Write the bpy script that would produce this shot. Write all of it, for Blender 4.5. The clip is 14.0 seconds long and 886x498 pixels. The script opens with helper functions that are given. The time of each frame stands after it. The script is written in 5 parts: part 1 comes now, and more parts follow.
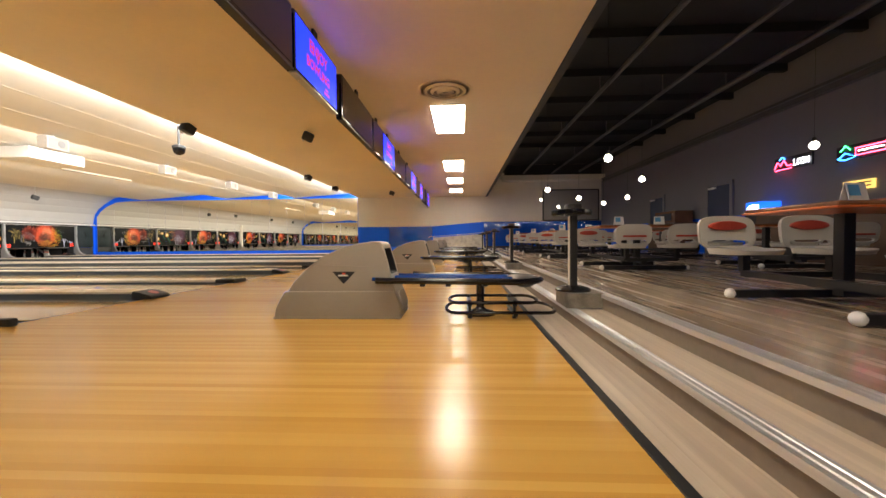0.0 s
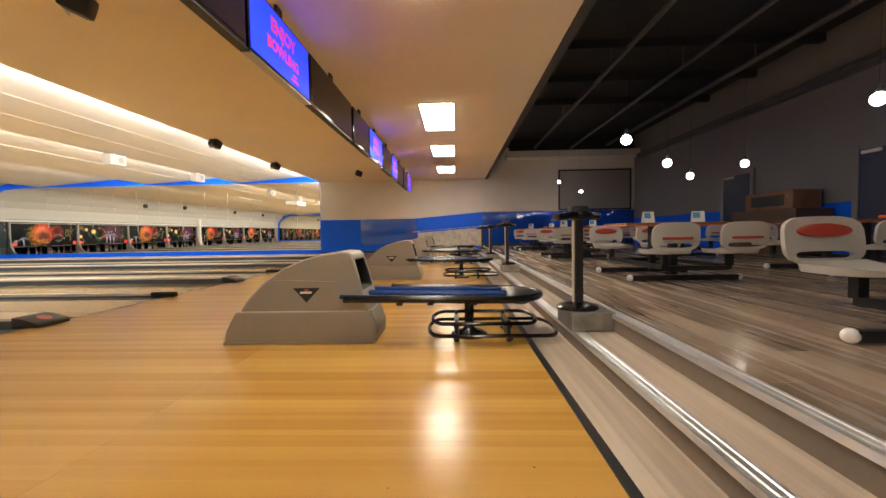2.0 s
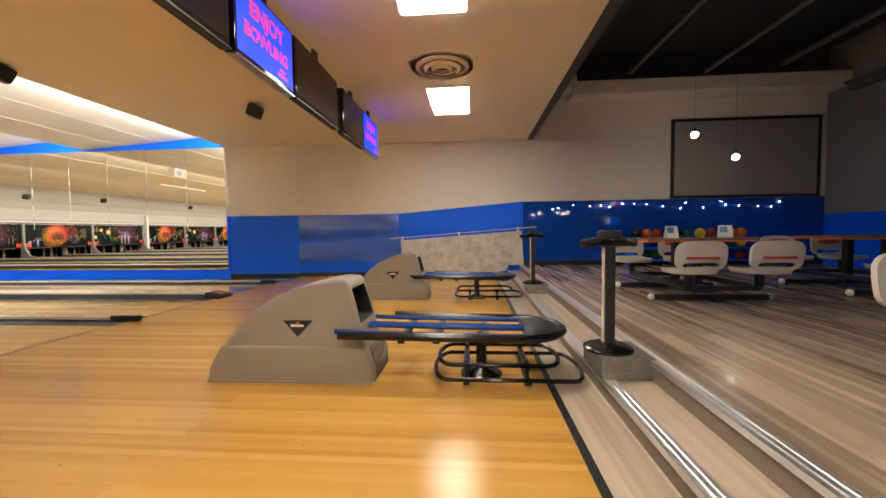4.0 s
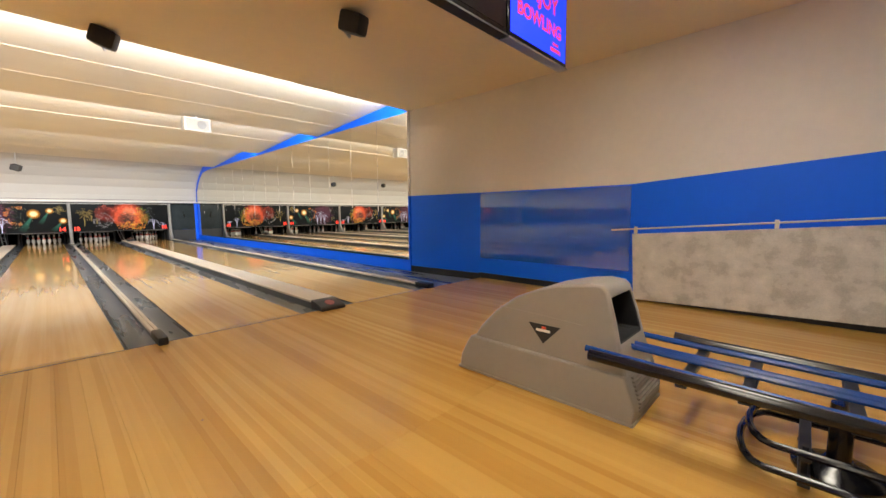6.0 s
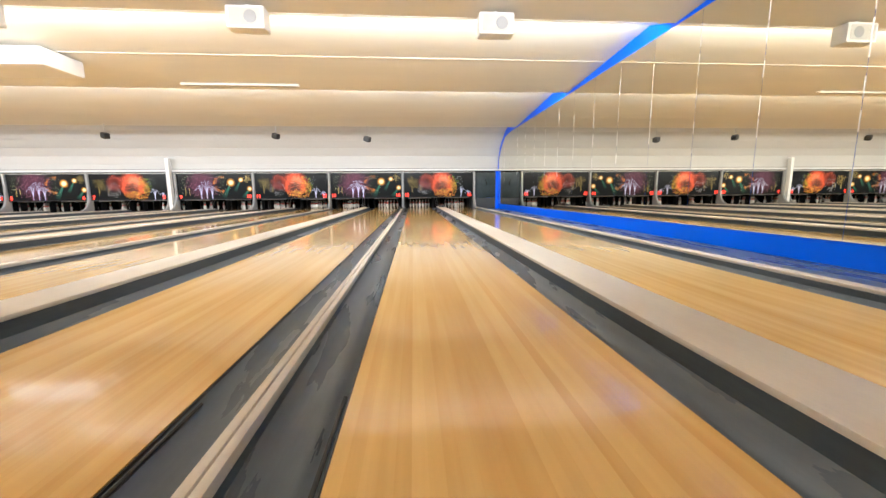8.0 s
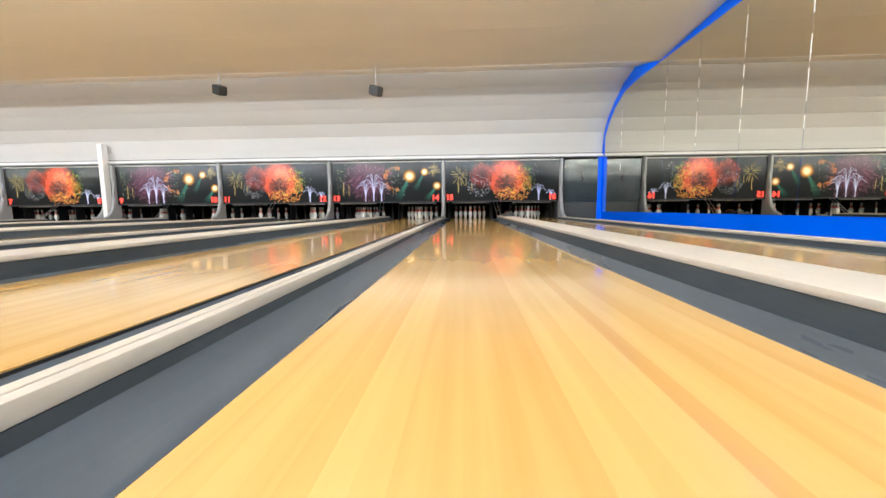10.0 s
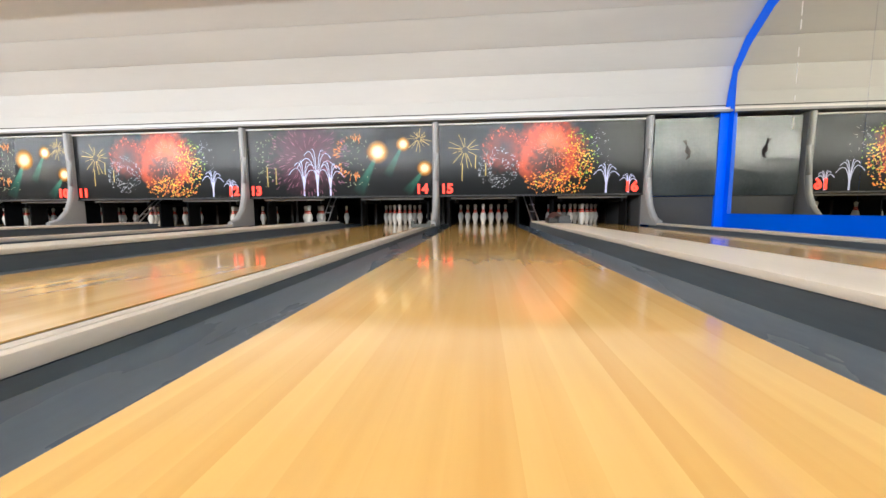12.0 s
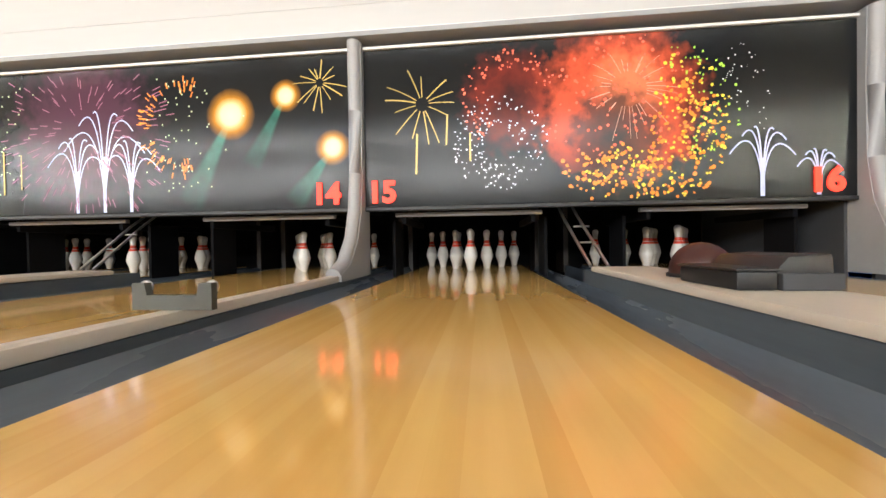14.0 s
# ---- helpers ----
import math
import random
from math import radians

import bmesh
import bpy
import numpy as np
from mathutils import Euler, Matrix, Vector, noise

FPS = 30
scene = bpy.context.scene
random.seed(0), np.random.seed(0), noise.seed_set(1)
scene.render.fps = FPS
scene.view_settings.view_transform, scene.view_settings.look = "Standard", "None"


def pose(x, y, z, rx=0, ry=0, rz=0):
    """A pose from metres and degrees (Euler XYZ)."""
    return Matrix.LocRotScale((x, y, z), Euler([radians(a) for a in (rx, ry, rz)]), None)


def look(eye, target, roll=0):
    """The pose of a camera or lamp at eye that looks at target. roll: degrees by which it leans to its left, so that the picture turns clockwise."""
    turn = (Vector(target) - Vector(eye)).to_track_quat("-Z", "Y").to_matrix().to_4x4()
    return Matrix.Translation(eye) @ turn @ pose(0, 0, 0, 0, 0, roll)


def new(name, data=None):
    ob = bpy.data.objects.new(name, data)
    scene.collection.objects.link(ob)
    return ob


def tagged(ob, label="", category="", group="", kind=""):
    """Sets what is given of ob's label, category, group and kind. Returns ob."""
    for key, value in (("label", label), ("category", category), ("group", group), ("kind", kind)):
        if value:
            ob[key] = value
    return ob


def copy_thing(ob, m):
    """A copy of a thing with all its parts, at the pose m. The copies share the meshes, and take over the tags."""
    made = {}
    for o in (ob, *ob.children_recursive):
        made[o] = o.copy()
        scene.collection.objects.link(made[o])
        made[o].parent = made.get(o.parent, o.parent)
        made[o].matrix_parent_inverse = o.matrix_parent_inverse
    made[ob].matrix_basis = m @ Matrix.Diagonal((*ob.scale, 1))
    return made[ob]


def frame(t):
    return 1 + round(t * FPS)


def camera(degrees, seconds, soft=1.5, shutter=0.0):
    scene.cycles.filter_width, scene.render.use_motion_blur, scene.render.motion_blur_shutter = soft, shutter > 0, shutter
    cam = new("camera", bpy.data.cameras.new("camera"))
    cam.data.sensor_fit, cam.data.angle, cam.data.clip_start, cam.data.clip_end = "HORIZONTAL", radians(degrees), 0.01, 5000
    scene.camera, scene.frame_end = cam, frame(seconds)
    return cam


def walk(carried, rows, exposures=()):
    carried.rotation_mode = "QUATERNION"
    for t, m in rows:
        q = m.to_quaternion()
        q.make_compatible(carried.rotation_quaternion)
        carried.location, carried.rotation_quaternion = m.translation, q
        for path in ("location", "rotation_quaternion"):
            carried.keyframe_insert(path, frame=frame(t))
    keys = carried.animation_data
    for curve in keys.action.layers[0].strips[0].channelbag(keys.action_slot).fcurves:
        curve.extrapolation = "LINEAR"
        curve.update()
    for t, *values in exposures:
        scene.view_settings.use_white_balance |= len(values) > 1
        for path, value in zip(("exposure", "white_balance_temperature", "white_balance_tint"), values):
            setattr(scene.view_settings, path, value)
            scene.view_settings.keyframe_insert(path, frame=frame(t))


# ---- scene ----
cam = camera(99.0, 14.0)
PATH = [
    (0, (4.141, -17.746, 0.746), (4.046, -15.749, 0.696), -0.50),
    (0.5, (4.220, -16.538, 0.790), (4.100, -14.543, 0.730), -0.33),
    (1, (4.245, -15.308, 0.824), (4.127, -13.312, 0.751), -0.75),
    (1.5, (4.240, -14.099, 0.865), (4.142, -12.103, 0.781), -0.65),
    (2, (4.222, -12.905, 0.877), (4.156, -10.908, 0.788), -0.95),
    (4.3, (4.302, -4.354, 1.121), (4.096, -2.367, 1.023), -0.6),
    (4.5, (4.325, -3.965, 1.143), (4.06, -1.986, 1.036), -0.8),
    (5, (4.326, -3.059, 1.126), (3.824, -1.126, 1.022), -0.7),
    (5.5, (4.37, -2.217, 1.145), (3.454, -0.444, 1.012), -0.7),
    (6, (4.167, -1.425, 1.148), (2.788, 0.011, 0.959), -0.5),
    (6.5, (3.588, -0.815, 1.086), (1.873, 0.185, 0.84), -0.6),
    (7, (2.67, -0.479, 0.948), (0.786, 0.133, 0.672), -0.5),
    (7.5, (1.634, -0.367, 0.813), (-0.315, -0.027, 0.521), -0.3),
    (8, (0.476, -0.311, 0.67), (-1.497, -0.16, 0.381), -0.5),
    (10.5, (-7.881, -0.096, 0.285), (-9.864, -0.245, 0.071), -0.21),
    (11, (-9.024, -0.035, 0.344), (-11.003, -0.219, 0.121), -0.02),
    (11.5, (-10.147, -0.031, 0.316), (-12.125, -0.228, 0.102), -0.25),
    (12, (-11.175, -0.045, 0.269), (-13.154, -0.243, 0.065), -0.39),
    (12.5, (-12.129, -0.030, 0.275), (-14.110, -0.223, 0.076), -0.45),
    (13, (-13.082, 0.006, 0.268), (-15.066, -0.184, 0.100), -0.56),
    (13.5, (-13.967, 0.073, 0.263), (-15.954, -0.111, 0.140), -0.57),
    (14, (-14.841, 0.106, 0.235), (-16.830, -0.099, 0.215), -0.81),
]
walk(cam, [(t, look(eye, target, roll)) for t, eye, target, roll in PATH], [(0, 0.62, 6550, 9), (2.2, 0.58, 6500, 9), (4.4, 0.66, 6400, 9), (5.5, 0.62, 6300, 10), (6.5, 0.64, 6350, 9), (7.5, 0.80, 6050, 8), (8, 0.82, 5950, 8), (10.5, 0.68, 5750, 6), (12, 0.74, 5900, 8), (13.5, 0.84, 6200, 10), (14, 0.94, 6200, 9)])

# ---- light ----
world = bpy.data.worlds.new("night")
scene.world = world
world.use_nodes = True
world.node_tree.nodes["Background"].inputs[0].default_value = (0.02, 0.025, 0.04, 1)
world.node_tree.nodes["Background"].inputs[1].default_value = 0.3

P = 3.365            # one pair of lanes
PAIR0 = 0.892        # centre line of the last pair
HALF = 0.533         # half a lane
LANE_END = -19.3
APPROACH = 4.78
CEIL = 3.18
SOFFIT = 5.55
WALL_Y = 3.86        # end wall of the approach and the lounge
MIRROR_Y = 3.73
FAR_Y = -25.75        # the other end of the hall
LOUNGE = 0.25
LOUNGE_TOP = 4.9
BACK_X = 12.0
MASK_X = -17.55


def pair_y(k):
    # a building column widens the joint between the fourth and the fifth pair
    return PAIR0 - P * k - (0.30 if k >= 4 else 0.0)


def area(name, m, sx, sy, watts, colour):
    data = bpy.data.lights.new(name, "AREA")
    data.shape, data.size, data.size_y, data.energy, data.color = "RECTANGLE", sx, sy, watts, colour
    ob = new(name, data)
    ob.matrix_world = m
    return ob


# sawtooth of the lane ceiling: lips where a strip lamp hides behind
LIPS = [(-1.70, 3.18), (-5.45, 3.22), (-9.55, 3.24), (-14.6, 3.22)]
for lx, lz in LIPS:
    for j in range(4):
        yc = 0.2 - 7.0 * j
        area("strip_lamp", look((lx - 0.10, yc, lz + 0.05), (lx - 1.2, yc, lz + (0.40 if lx < -14 else -0.15))), 6.6, 0.05, 195 if lx > -14 else 47, (1.0, 0.985, 0.945))

# ---- materials ----


def nodes_of(name):
    m = bpy.data.materials.new(name)
    m.use_nodes = True
    nt = m.node_tree
    return m, nt, nt.nodes, nt.links, nt.nodes["Principled BSDF"]


def paint(name, colour, rough=0.6, vary=0.12, scale=3.0, metal=0.0, bump=0.0, bump_scale=60.0, stretch=(1, 1, 1), spec=0.5, coat=0.0, rvary=0.1, piece=0.0):
    """A surface with stains and grain at two scales, in world metres."""
    m, nt, N, Lk, b = nodes_of(name)
    geo = N.new("ShaderNodeNewGeometry")
    mp = N.new("ShaderNodeMapping")
    mp.inputs["Scale"].default_value = stretch
    Lk.new(geo.outputs["Position"], mp.inputs[0])
    n1 = N.new("ShaderNodeTexNoise")
    n1.inputs["Scale"].default_value, n1.inputs["Detail"].default_value = scale, 6
    n2 = N.new("ShaderNodeTexNoise")
    n2.inputs["Scale"].default_value, n2.inputs["Detail"].default_value = scale * 14, 3
    for n in (n1, n2):
        Lk.new(mp.outputs[0], n.inputs["Vector"])
    add = N.new("ShaderNodeMath")
    add.operation = "MULTIPLY_ADD"
    add.inputs[1].default_value = 0.35
    Lk.new(n2.outputs[0], add.inputs[0])
    Lk.new(n1.outputs[0], add.inputs[2])
    last = add
    if piece:
        oi = N.new("ShaderNodeObjectInfo")
        isl = N.new("ShaderNodeMath")
        isl.operation = "MULTIPLY_ADD"
        isl.inputs[1].default_value = piece
        Lk.new(oi.outputs["Random"], isl.inputs[0])
        Lk.new(last.outputs[0], isl.inputs[2])
        last = isl
    ramp = N.new("ShaderNodeMapRange")
    ramp.inputs["From Min"].default_value, ramp.inputs["From Max"].default_value = 0.35, 1.0 + piece
    ramp.inputs["To Min"].default_value, ramp.inputs["To Max"].default_value = 1 - vary, 1 + vary
    Lk.new(last.outputs[0], ramp.inputs[0])
    mul = N.new("ShaderNodeVectorMath")
    mul.operation = "SCALE"
    mul.inputs[0].default_value = colour
    Lk.new(ramp.outputs[0], mul.inputs["Scale"])
    Lk.new(mul.outputs[0], b.inputs["Base Color"])
    rr = N.new("ShaderNodeMapRange")
    rr.inputs["From Min"].default_value, rr.inputs["From Max"].default_value = 0.3, 0.7
    rr.inputs["To Min"].default_value, rr.inputs["To Max"].default_value = max(rough - rvary * rough, 0.02), min(rough + rvary * rough, 1)
    Lk.new(n1.outputs[0], rr.inputs[0])
    Lk.new(rr.outputs[0], b.inputs["Roughness"])
    b.inputs["Metallic"].default_value = metal
    b.inputs["Specular IOR Level"].default_value = spec
    b.inputs["Coat Weight"].default_value = coat
    b.inputs["Coat Roughness"].default_value = 0.08
    if bump:
        n3 = N.new("ShaderNodeTexNoise")
        n3.inputs["Scale"].default_value, n3.inputs["Detail"].default_value = bump_scale, 4
        Lk.new(mp.outputs[0], n3.inputs["Vector"])
        bp = N.new("ShaderNodeBump")
        bp.inputs["Strength"].default_value, bp.inputs["Distance"].default_value = bump, 0.01
        Lk.new(n3.outputs[0], bp.inputs["Height"])
        Lk.new(bp.outputs[0], b.inputs["Normal"])
    return m


def boards(name, dark, light, width, along, rough, grain=1.0, piece=0.5, coat=0.3, bump=0.02, contrast=1.0, fine=1.0, detail=4, spec=0.5):
    """Wood laid in narrow strips that run along x ('x') or y ('y'); width in metres. Each strip has its own tone."""
    m, nt, N, Lk, b = nodes_of(name)
    geo = N.new("ShaderNodeNewGeometry")
    sep = N.new("ShaderNodeSeparateXYZ")
    Lk.new(geo.outputs["Position"], sep.inputs[0])
    across, down = (1, 0) if along == "x" else (0, 1)
    div = N.new("ShaderNodeMath")
    div.operation, div.inputs[1].default_value = "DIVIDE", width
    Lk.new(sep.outputs[across], div.inputs[0])
    fl = N.new("ShaderNodeMath")
    fl.operation = "FLOOR"
    Lk.new(div.outputs[0], fl.inputs[0])
    wn = N.new("ShaderNodeTexWhiteNoise")
    wn.noise_dimensions = "1D"
    Lk.new(fl.outputs[0], wn.inputs["W"])
    mp = N.new("ShaderNodeMapping")
    mp.inputs["Scale"].default_value = (0.5 * fine, 11 * fine, 11 * fine) if along == "x" else (11 * fine, 0.5 * fine, 11 * fine)
    Lk.new(geo.outputs["Position"], mp.inputs[0])
    gr = N.new("ShaderNodeTexNoise")
    gr.inputs["Scale"].default_value, gr.inputs["Detail"].default_value = 1.0, detail
    Lk.new(mp.outputs[0], gr.inputs["Vector"])
    big = N.new("ShaderNodeTexNoise")
    big.inputs["Scale"].default_value, big.inputs["Detail"].default_value = 0.9, 3
    Lk.new(geo.outputs["Position"], big.inputs["Vector"])
    oi = N.new("ShaderNodeObjectInfo")

    def madd(src, k, base):
        a = N.new("ShaderNodeMath")
        a.operation, a.inputs[1].default_value = "MULTIPLY_ADD", k
        Lk.new(src, a.inputs[0])
        if base is None:
            a.inputs[2].default_value = 0.0
        else:
            Lk.new(base, a.inputs[2])
        return a.outputs[0]

    v = madd(wn.outputs["Value"], 0.45 * contrast, None)
    v = madd(gr.outputs[0], 0.55 * grain, v)
    v = madd(oi.outputs["Random"], piece, v)
    v = madd(big.outputs[0], 0.30, v)
    mr = N.new("ShaderNodeMapRange")
    top = 0.45 * contrast + 0.55 * grain + piece + 0.3
    mr.inputs["From Min"].default_value, mr.inputs["From Max"].default_value = 0.22 * top, 0.78 * top
    Lk.new(v, mr.inputs[0])
    mix = N.new("ShaderNodeMix")
    mix.data_type = "RGBA"
    mix.inputs[6].default_value, mix.inputs[7].default_value = (*dark, 1), (*light, 1)
    Lk.new(mr.outputs[0], mix.inputs[0])
    Lk.new(mix.outputs[2], b.inputs["Base Color"])
    rr = N.new("ShaderNodeMapRange")
    rr.inputs["To Min"].default_value, rr.inputs["To Max"].default_value = rough * 0.75, rough * 1.3
    Lk.new(gr.outputs[0], rr.inputs[0])
    Lk.new(rr.outputs[0], b.inputs["Roughness"])
    b.inputs["Specular IOR Level"].default_value = spec
    b.inputs["Coat Weight"].default_value, b.inputs["Coat Roughness"].default_value = coat, 0.06
    bp = N.new("ShaderNodeBump")
    bp.inputs["Strength"].default_value, bp.inputs["Distance"].default_value = bump, 0.01
    Lk.new(gr.outputs[0], bp.inputs["Height"])
    Lk.new(bp.outputs[0], b.inputs["Normal"])
    return m


def glow(name, colour, strength):
    m, nt, N, Lk, b = nodes_of(name)
    b.inputs["Base Color"].default_value = (*colour, 1)
    b.inputs["Emission Color"].default_value = (*colour, 1)
    b.inputs["Emission Strength"].default_value = strength
    return m


def plain(name, colour, rough=0.5, metal=0.0):
    return paint(name, colour, rough, 0.06, 8.0, metal)


M_APP = boards("maple_approach", (0.430, 0.215, 0.038), (0.600, 0.360, 0.090), 0.044, "x", 0.21, piece=0.28, contrast=0.75, grain=0.7, fine=0.9, detail=3, coat=0.0, bump=0.0, spec=0.30)
M_LANE = boards("maple_lane", (0.625, 0.345, 0.088), (0.83, 0.555, 0.195), 0.041, "x", 0.12, piece=0.22, grain=1.1, contrast=0.40, coat=0.4, bump=0.0, detail=5, fine=1.7)
M_LANE_FAR = boards("maple_lane_far", (0.625, 0.345, 0.088), (0.83, 0.555, 0.195), 0.041, "x", 0.12, piece=0.05, contrast=0.35, coat=0.5, bump=0.0, detail=5)
M_VINYL = boards("vinyl_plank", (0.15, 0.105, 0.070), (0.58, 0.46, 0.34), 0.045, "y", 0.26, piece=0.55, grain=1.2, detail=8, coat=0.1, contrast=0.5, fine=1.2)
M_STEP = boards("vinyl_step", (0.29, 0.220, 0.158), (0.64, 0.54, 0.42), 0.045, "y", 0.30, piece=0.0, grain=1.2, detail=8, coat=0.1, contrast=0.5, fine=1.8)
M_BLACK = plain("black_rubber", (0.012, 0.012, 0.013), 0.45)
M_GUTTER = paint("grey_gutter", (0.100, 0.122, 0.150), 0.28, 0.2, 2.0, stretch=(0.4, 3, 3), bump=0.03)
M_GUTTER_WALL = paint("dark_gutter_wall", (0.075, 0.090, 0.104), 0.40, 0.35, 1.6, stretch=(0.4, 3, 3))
M_CAP = paint("cream_capping", (0.66, 0.60, 0.52), 0.42, 0.10, 2.5, stretch=(0.5, 2, 2))
M_WHITE = paint("white_paint", (0.78, 0.76, 0.74), 0.55, 0.05, 1.5)
M_CEIL = paint("cream_ceiling", (0.86, 0.745, 0.565), 0.75, 0.05, 0.7, bump=0.02)
M_LANE_CEIL = paint("cream_panel_ceiling", (0.72, 0.68, 0.60), 0.5, 0.05, 0.8, stretch=(3, 0.4, 1))
M_ARCH = paint("white_arch_board", (0.51, 0.50, 0.485), 0.5, 0.05, 1.0, stretch=(1, 0.3, 2))
M_WALL = paint("greige_wall", (0.74, 0.69, 0.635), 0.75, 0.07, 0.9, bump=0.03)
M_BLUE = paint("blue_wall_paint", (0.001, 0.130, 0.97), 0.45, 0.06, 1.0, bump=0.02, spec=0.3)
M_BLUE_GLOSS = paint("blue_gloss_panel", (0.003, 0.060, 0.42), 0.05, 0.10, 0.7, bump=0.012, bump_scale=3.0, spec=0.8)
M_BLUE_SHEET = paint("blue_vinyl_sheet", (0.008, 0.10, 0.62), 0.03, 0.12, 2.0, metal=0.0, spec=1.0, coat=1.0, bump=0.05, bump_scale=3.5, stretch=(0.35, 1, 1.6))
_sb = M_BLUE_SHEET.node_tree.nodes["Principled BSDF"]
_sb.inputs["Coat IOR"].default_value, _sb.inputs["Coat Roughness"].default_value = 1.8, 0.02
M_BLUE_SHEET.node_tree.links.new(_sb.inputs["Normal"].links[0].from_socket, _sb.inputs["Coat Normal"])
M_GREYDARK = paint("dark_grey_soffit", (0.045, 0.046, 0.05), 0.7, 0.15, 1.0)
M_DARK = paint("black_ceiling_paint", (0.022, 0.025, 0.025), 0.8, 0.3, 1.0)
M_PIPE = paint("dark_painted_steel", (0.10, 0.10, 0.105), 0.45, 0.2, 2.0)
M_REAR = paint("grey_rear_wall", (0.22, 0.215, 0.235), 0.75, 0.08, 0.9, bump=0.03)
M_BLOCK = paint("textured_grey_block", (0.26, 0.24, 0.21), 0.38, 0.5, 9.0, metal=0.5, bump=0.9, bump_scale=48)
M_HOOD = paint("beige_hood_plastic", (0.300, 0.266, 0.224), 0.42, 0.07, 1.8, bump=0.05, bump_scale=220)
M_HOODIN = plain("black_hood_inside", (0.008, 0.008, 0.009), 0.6)
M_TUBE = plain("black_gloss_tube", (0.008, 0.008, 0.010), 0.18)
M_RAIL = paint("blue_rail", (0.008, 0.050, 0.23), 0.22, 0.1, 4.0)
M_STEEL = paint("brushed_steel", (0.55, 0.55, 0.55), 0.3, 0.1, 6.0, metal=1.0)
M_NOSE = paint("aluminium_nosing", (0.78, 0.79, 0.82), 0.36, 0.12, 5.0, metal=0.9, stretch=(4, 0.3, 4))
M_RISER = paint("brown_riser", (0.21, 0.17, 0.13), 0.6, 0.25, 2.0)
M_SEAT = paint("grey_seat_plastic", (0.52, 0.50, 0.46), 0.35, 0.08, 3.0)
M_RED = paint("red_seat_pad", (0.42, 0.055, 0.035), 0.4, 0.1, 4.0)
M_ORANGE = paint("orange_table_edge", (0.55, 0.13, 0.03), 0.3, 0.1, 4.0)
M_TABLE = paint("brown_table_top", (0.22, 0.11, 0.06), 0.25, 0.15, 3.0)
M_MASK = paint("grey_masking_frame", (0.33, 0.33, 0.335), 0.4, 0.08, 2.0)
M_PLASTIC = paint("black_sheet_plastic", (0.030, 0.040, 0.045), 0.14, 0.5, 1.6, bump=0.6, bump_scale=4.0)
M_SHEET = paint("frosted_sheet", (0.56, 0.53, 0.48), 0.28, 0.28, 6.0, bump=0.7, bump_scale=9.0)
M_PIN = paint("pin_white", (0.78, 0.76, 0.72), 0.25, 0.04, 6.0)
M_PINRED = plain("pin_red", (0.72, 0.07, 0.03), 0.3)
M_LABEL = paint("worn_red_label", (0.46, 0.12, 0.11), 0.5, 0.35, 40.0)
M_MON = plain("monitor_black", (0.006, 0.006, 0.007), 0.10)
# near-black, with the darkness of the shaded pits put into the colour
M_PIT = paint("pit_shade_black", (0.005, 0.005, 0.006), 0.8, 0.3, 2.0, spec=0.12)
# the kickback brown again, darkened in colour to hold the pit's shade
M_KICK_SHADE = paint("pit_side_shaded_brown", (0.016, 0.009, 0.005), 0.5, 0.4, 3.0)
M_KICK = paint("brown_kickback", (0.10, 0.055, 0.03), 0.5, 0.3, 3.0)
M_TROFFER = glow("troffer_diffuser", (1.0, 0.905, 0.73), 18.0)
M_BULB = glow("bulb", (1.0, 0.86, 0.68), 23.0)
M_SCREEN = glow("blue_screen", (0.006, 0.03, 0.95), 1.3)
M_TEXTRED = glow("screen_red", (0.50, 0.03, 0.12), 0.7)
M_NUM = glow("red_number", (1.0, 0.045, 0.02), 0.95)
M_MIRROR = plain("mirror_glass", (0.86, 0.83, 0.74), 0.02, 1.0)
_mb = M_MIRROR.node_tree.nodes["Principled BSDF"]
for _l in list(_mb.inputs["Roughness"].links) + list(_mb.inputs["Base Color"].links):
    M_MIRROR.node_tree.links.remove(_l)
_mb.inputs["Roughness"].default_value, _mb.inputs["Base Color"].default_value = 0.012, (0.84, 0.80, 0.68, 1)

# ---- mesh helpers ----


def bm_box(x0, x1, y0, y1, z0, z1, bevel=0.0, bm=None):
    bm = bm or bmesh.new()
    made = bmesh.ops.create_cube(bm, size=1)["verts"]
    for v in made:
        v.co = Vector(((x0 + x1) / 2 + v.co.x * (x1 - x0), (y0 + y1) / 2 + v.co.y * (y1 - y0), (z0 + z1) / 2 + v.co.z * (z1 - z0)))
    if bevel:
        edges = list({e for v in made for e in v.link_edges})
        bmesh.ops.bevel(bm, geom=edges, offset=bevel, segments=2, affect="EDGES", profile=0.6)
    return bm


def bm_extrude(profile, y0, y1, closed=True):
    """A profile of (x, z) points drawn out along y."""
    bm = bmesh.new()
    a = [bm.verts.new((x, y0, z)) for x, z in profile]
    b = [bm.verts.new((x, y1, z)) for x, z in profile]
    n = len(profile)
    for i in range(n if closed else n - 1):
        j = (i + 1) % n
        bm.faces.new((a[i], a[j], b[j], b[i]))
    if closed:
        bm.faces.new(a[::-1])
        bm.faces.new(b)
    bmesh.ops.recalc_face_normals(bm, faces=bm.faces)
    return bm


def bm_extrude_x(profile, x0, x1):
    """A profile of (y, z) points drawn out along x."""
    bm = bm_extrude(profile, x0, x1)
    for v in bm.verts:
        v.co = Vector((v.co.y, v.co.x, v.co.z))
    bmesh.ops.recalc_face_normals(bm, faces=bm.faces)
    return bm


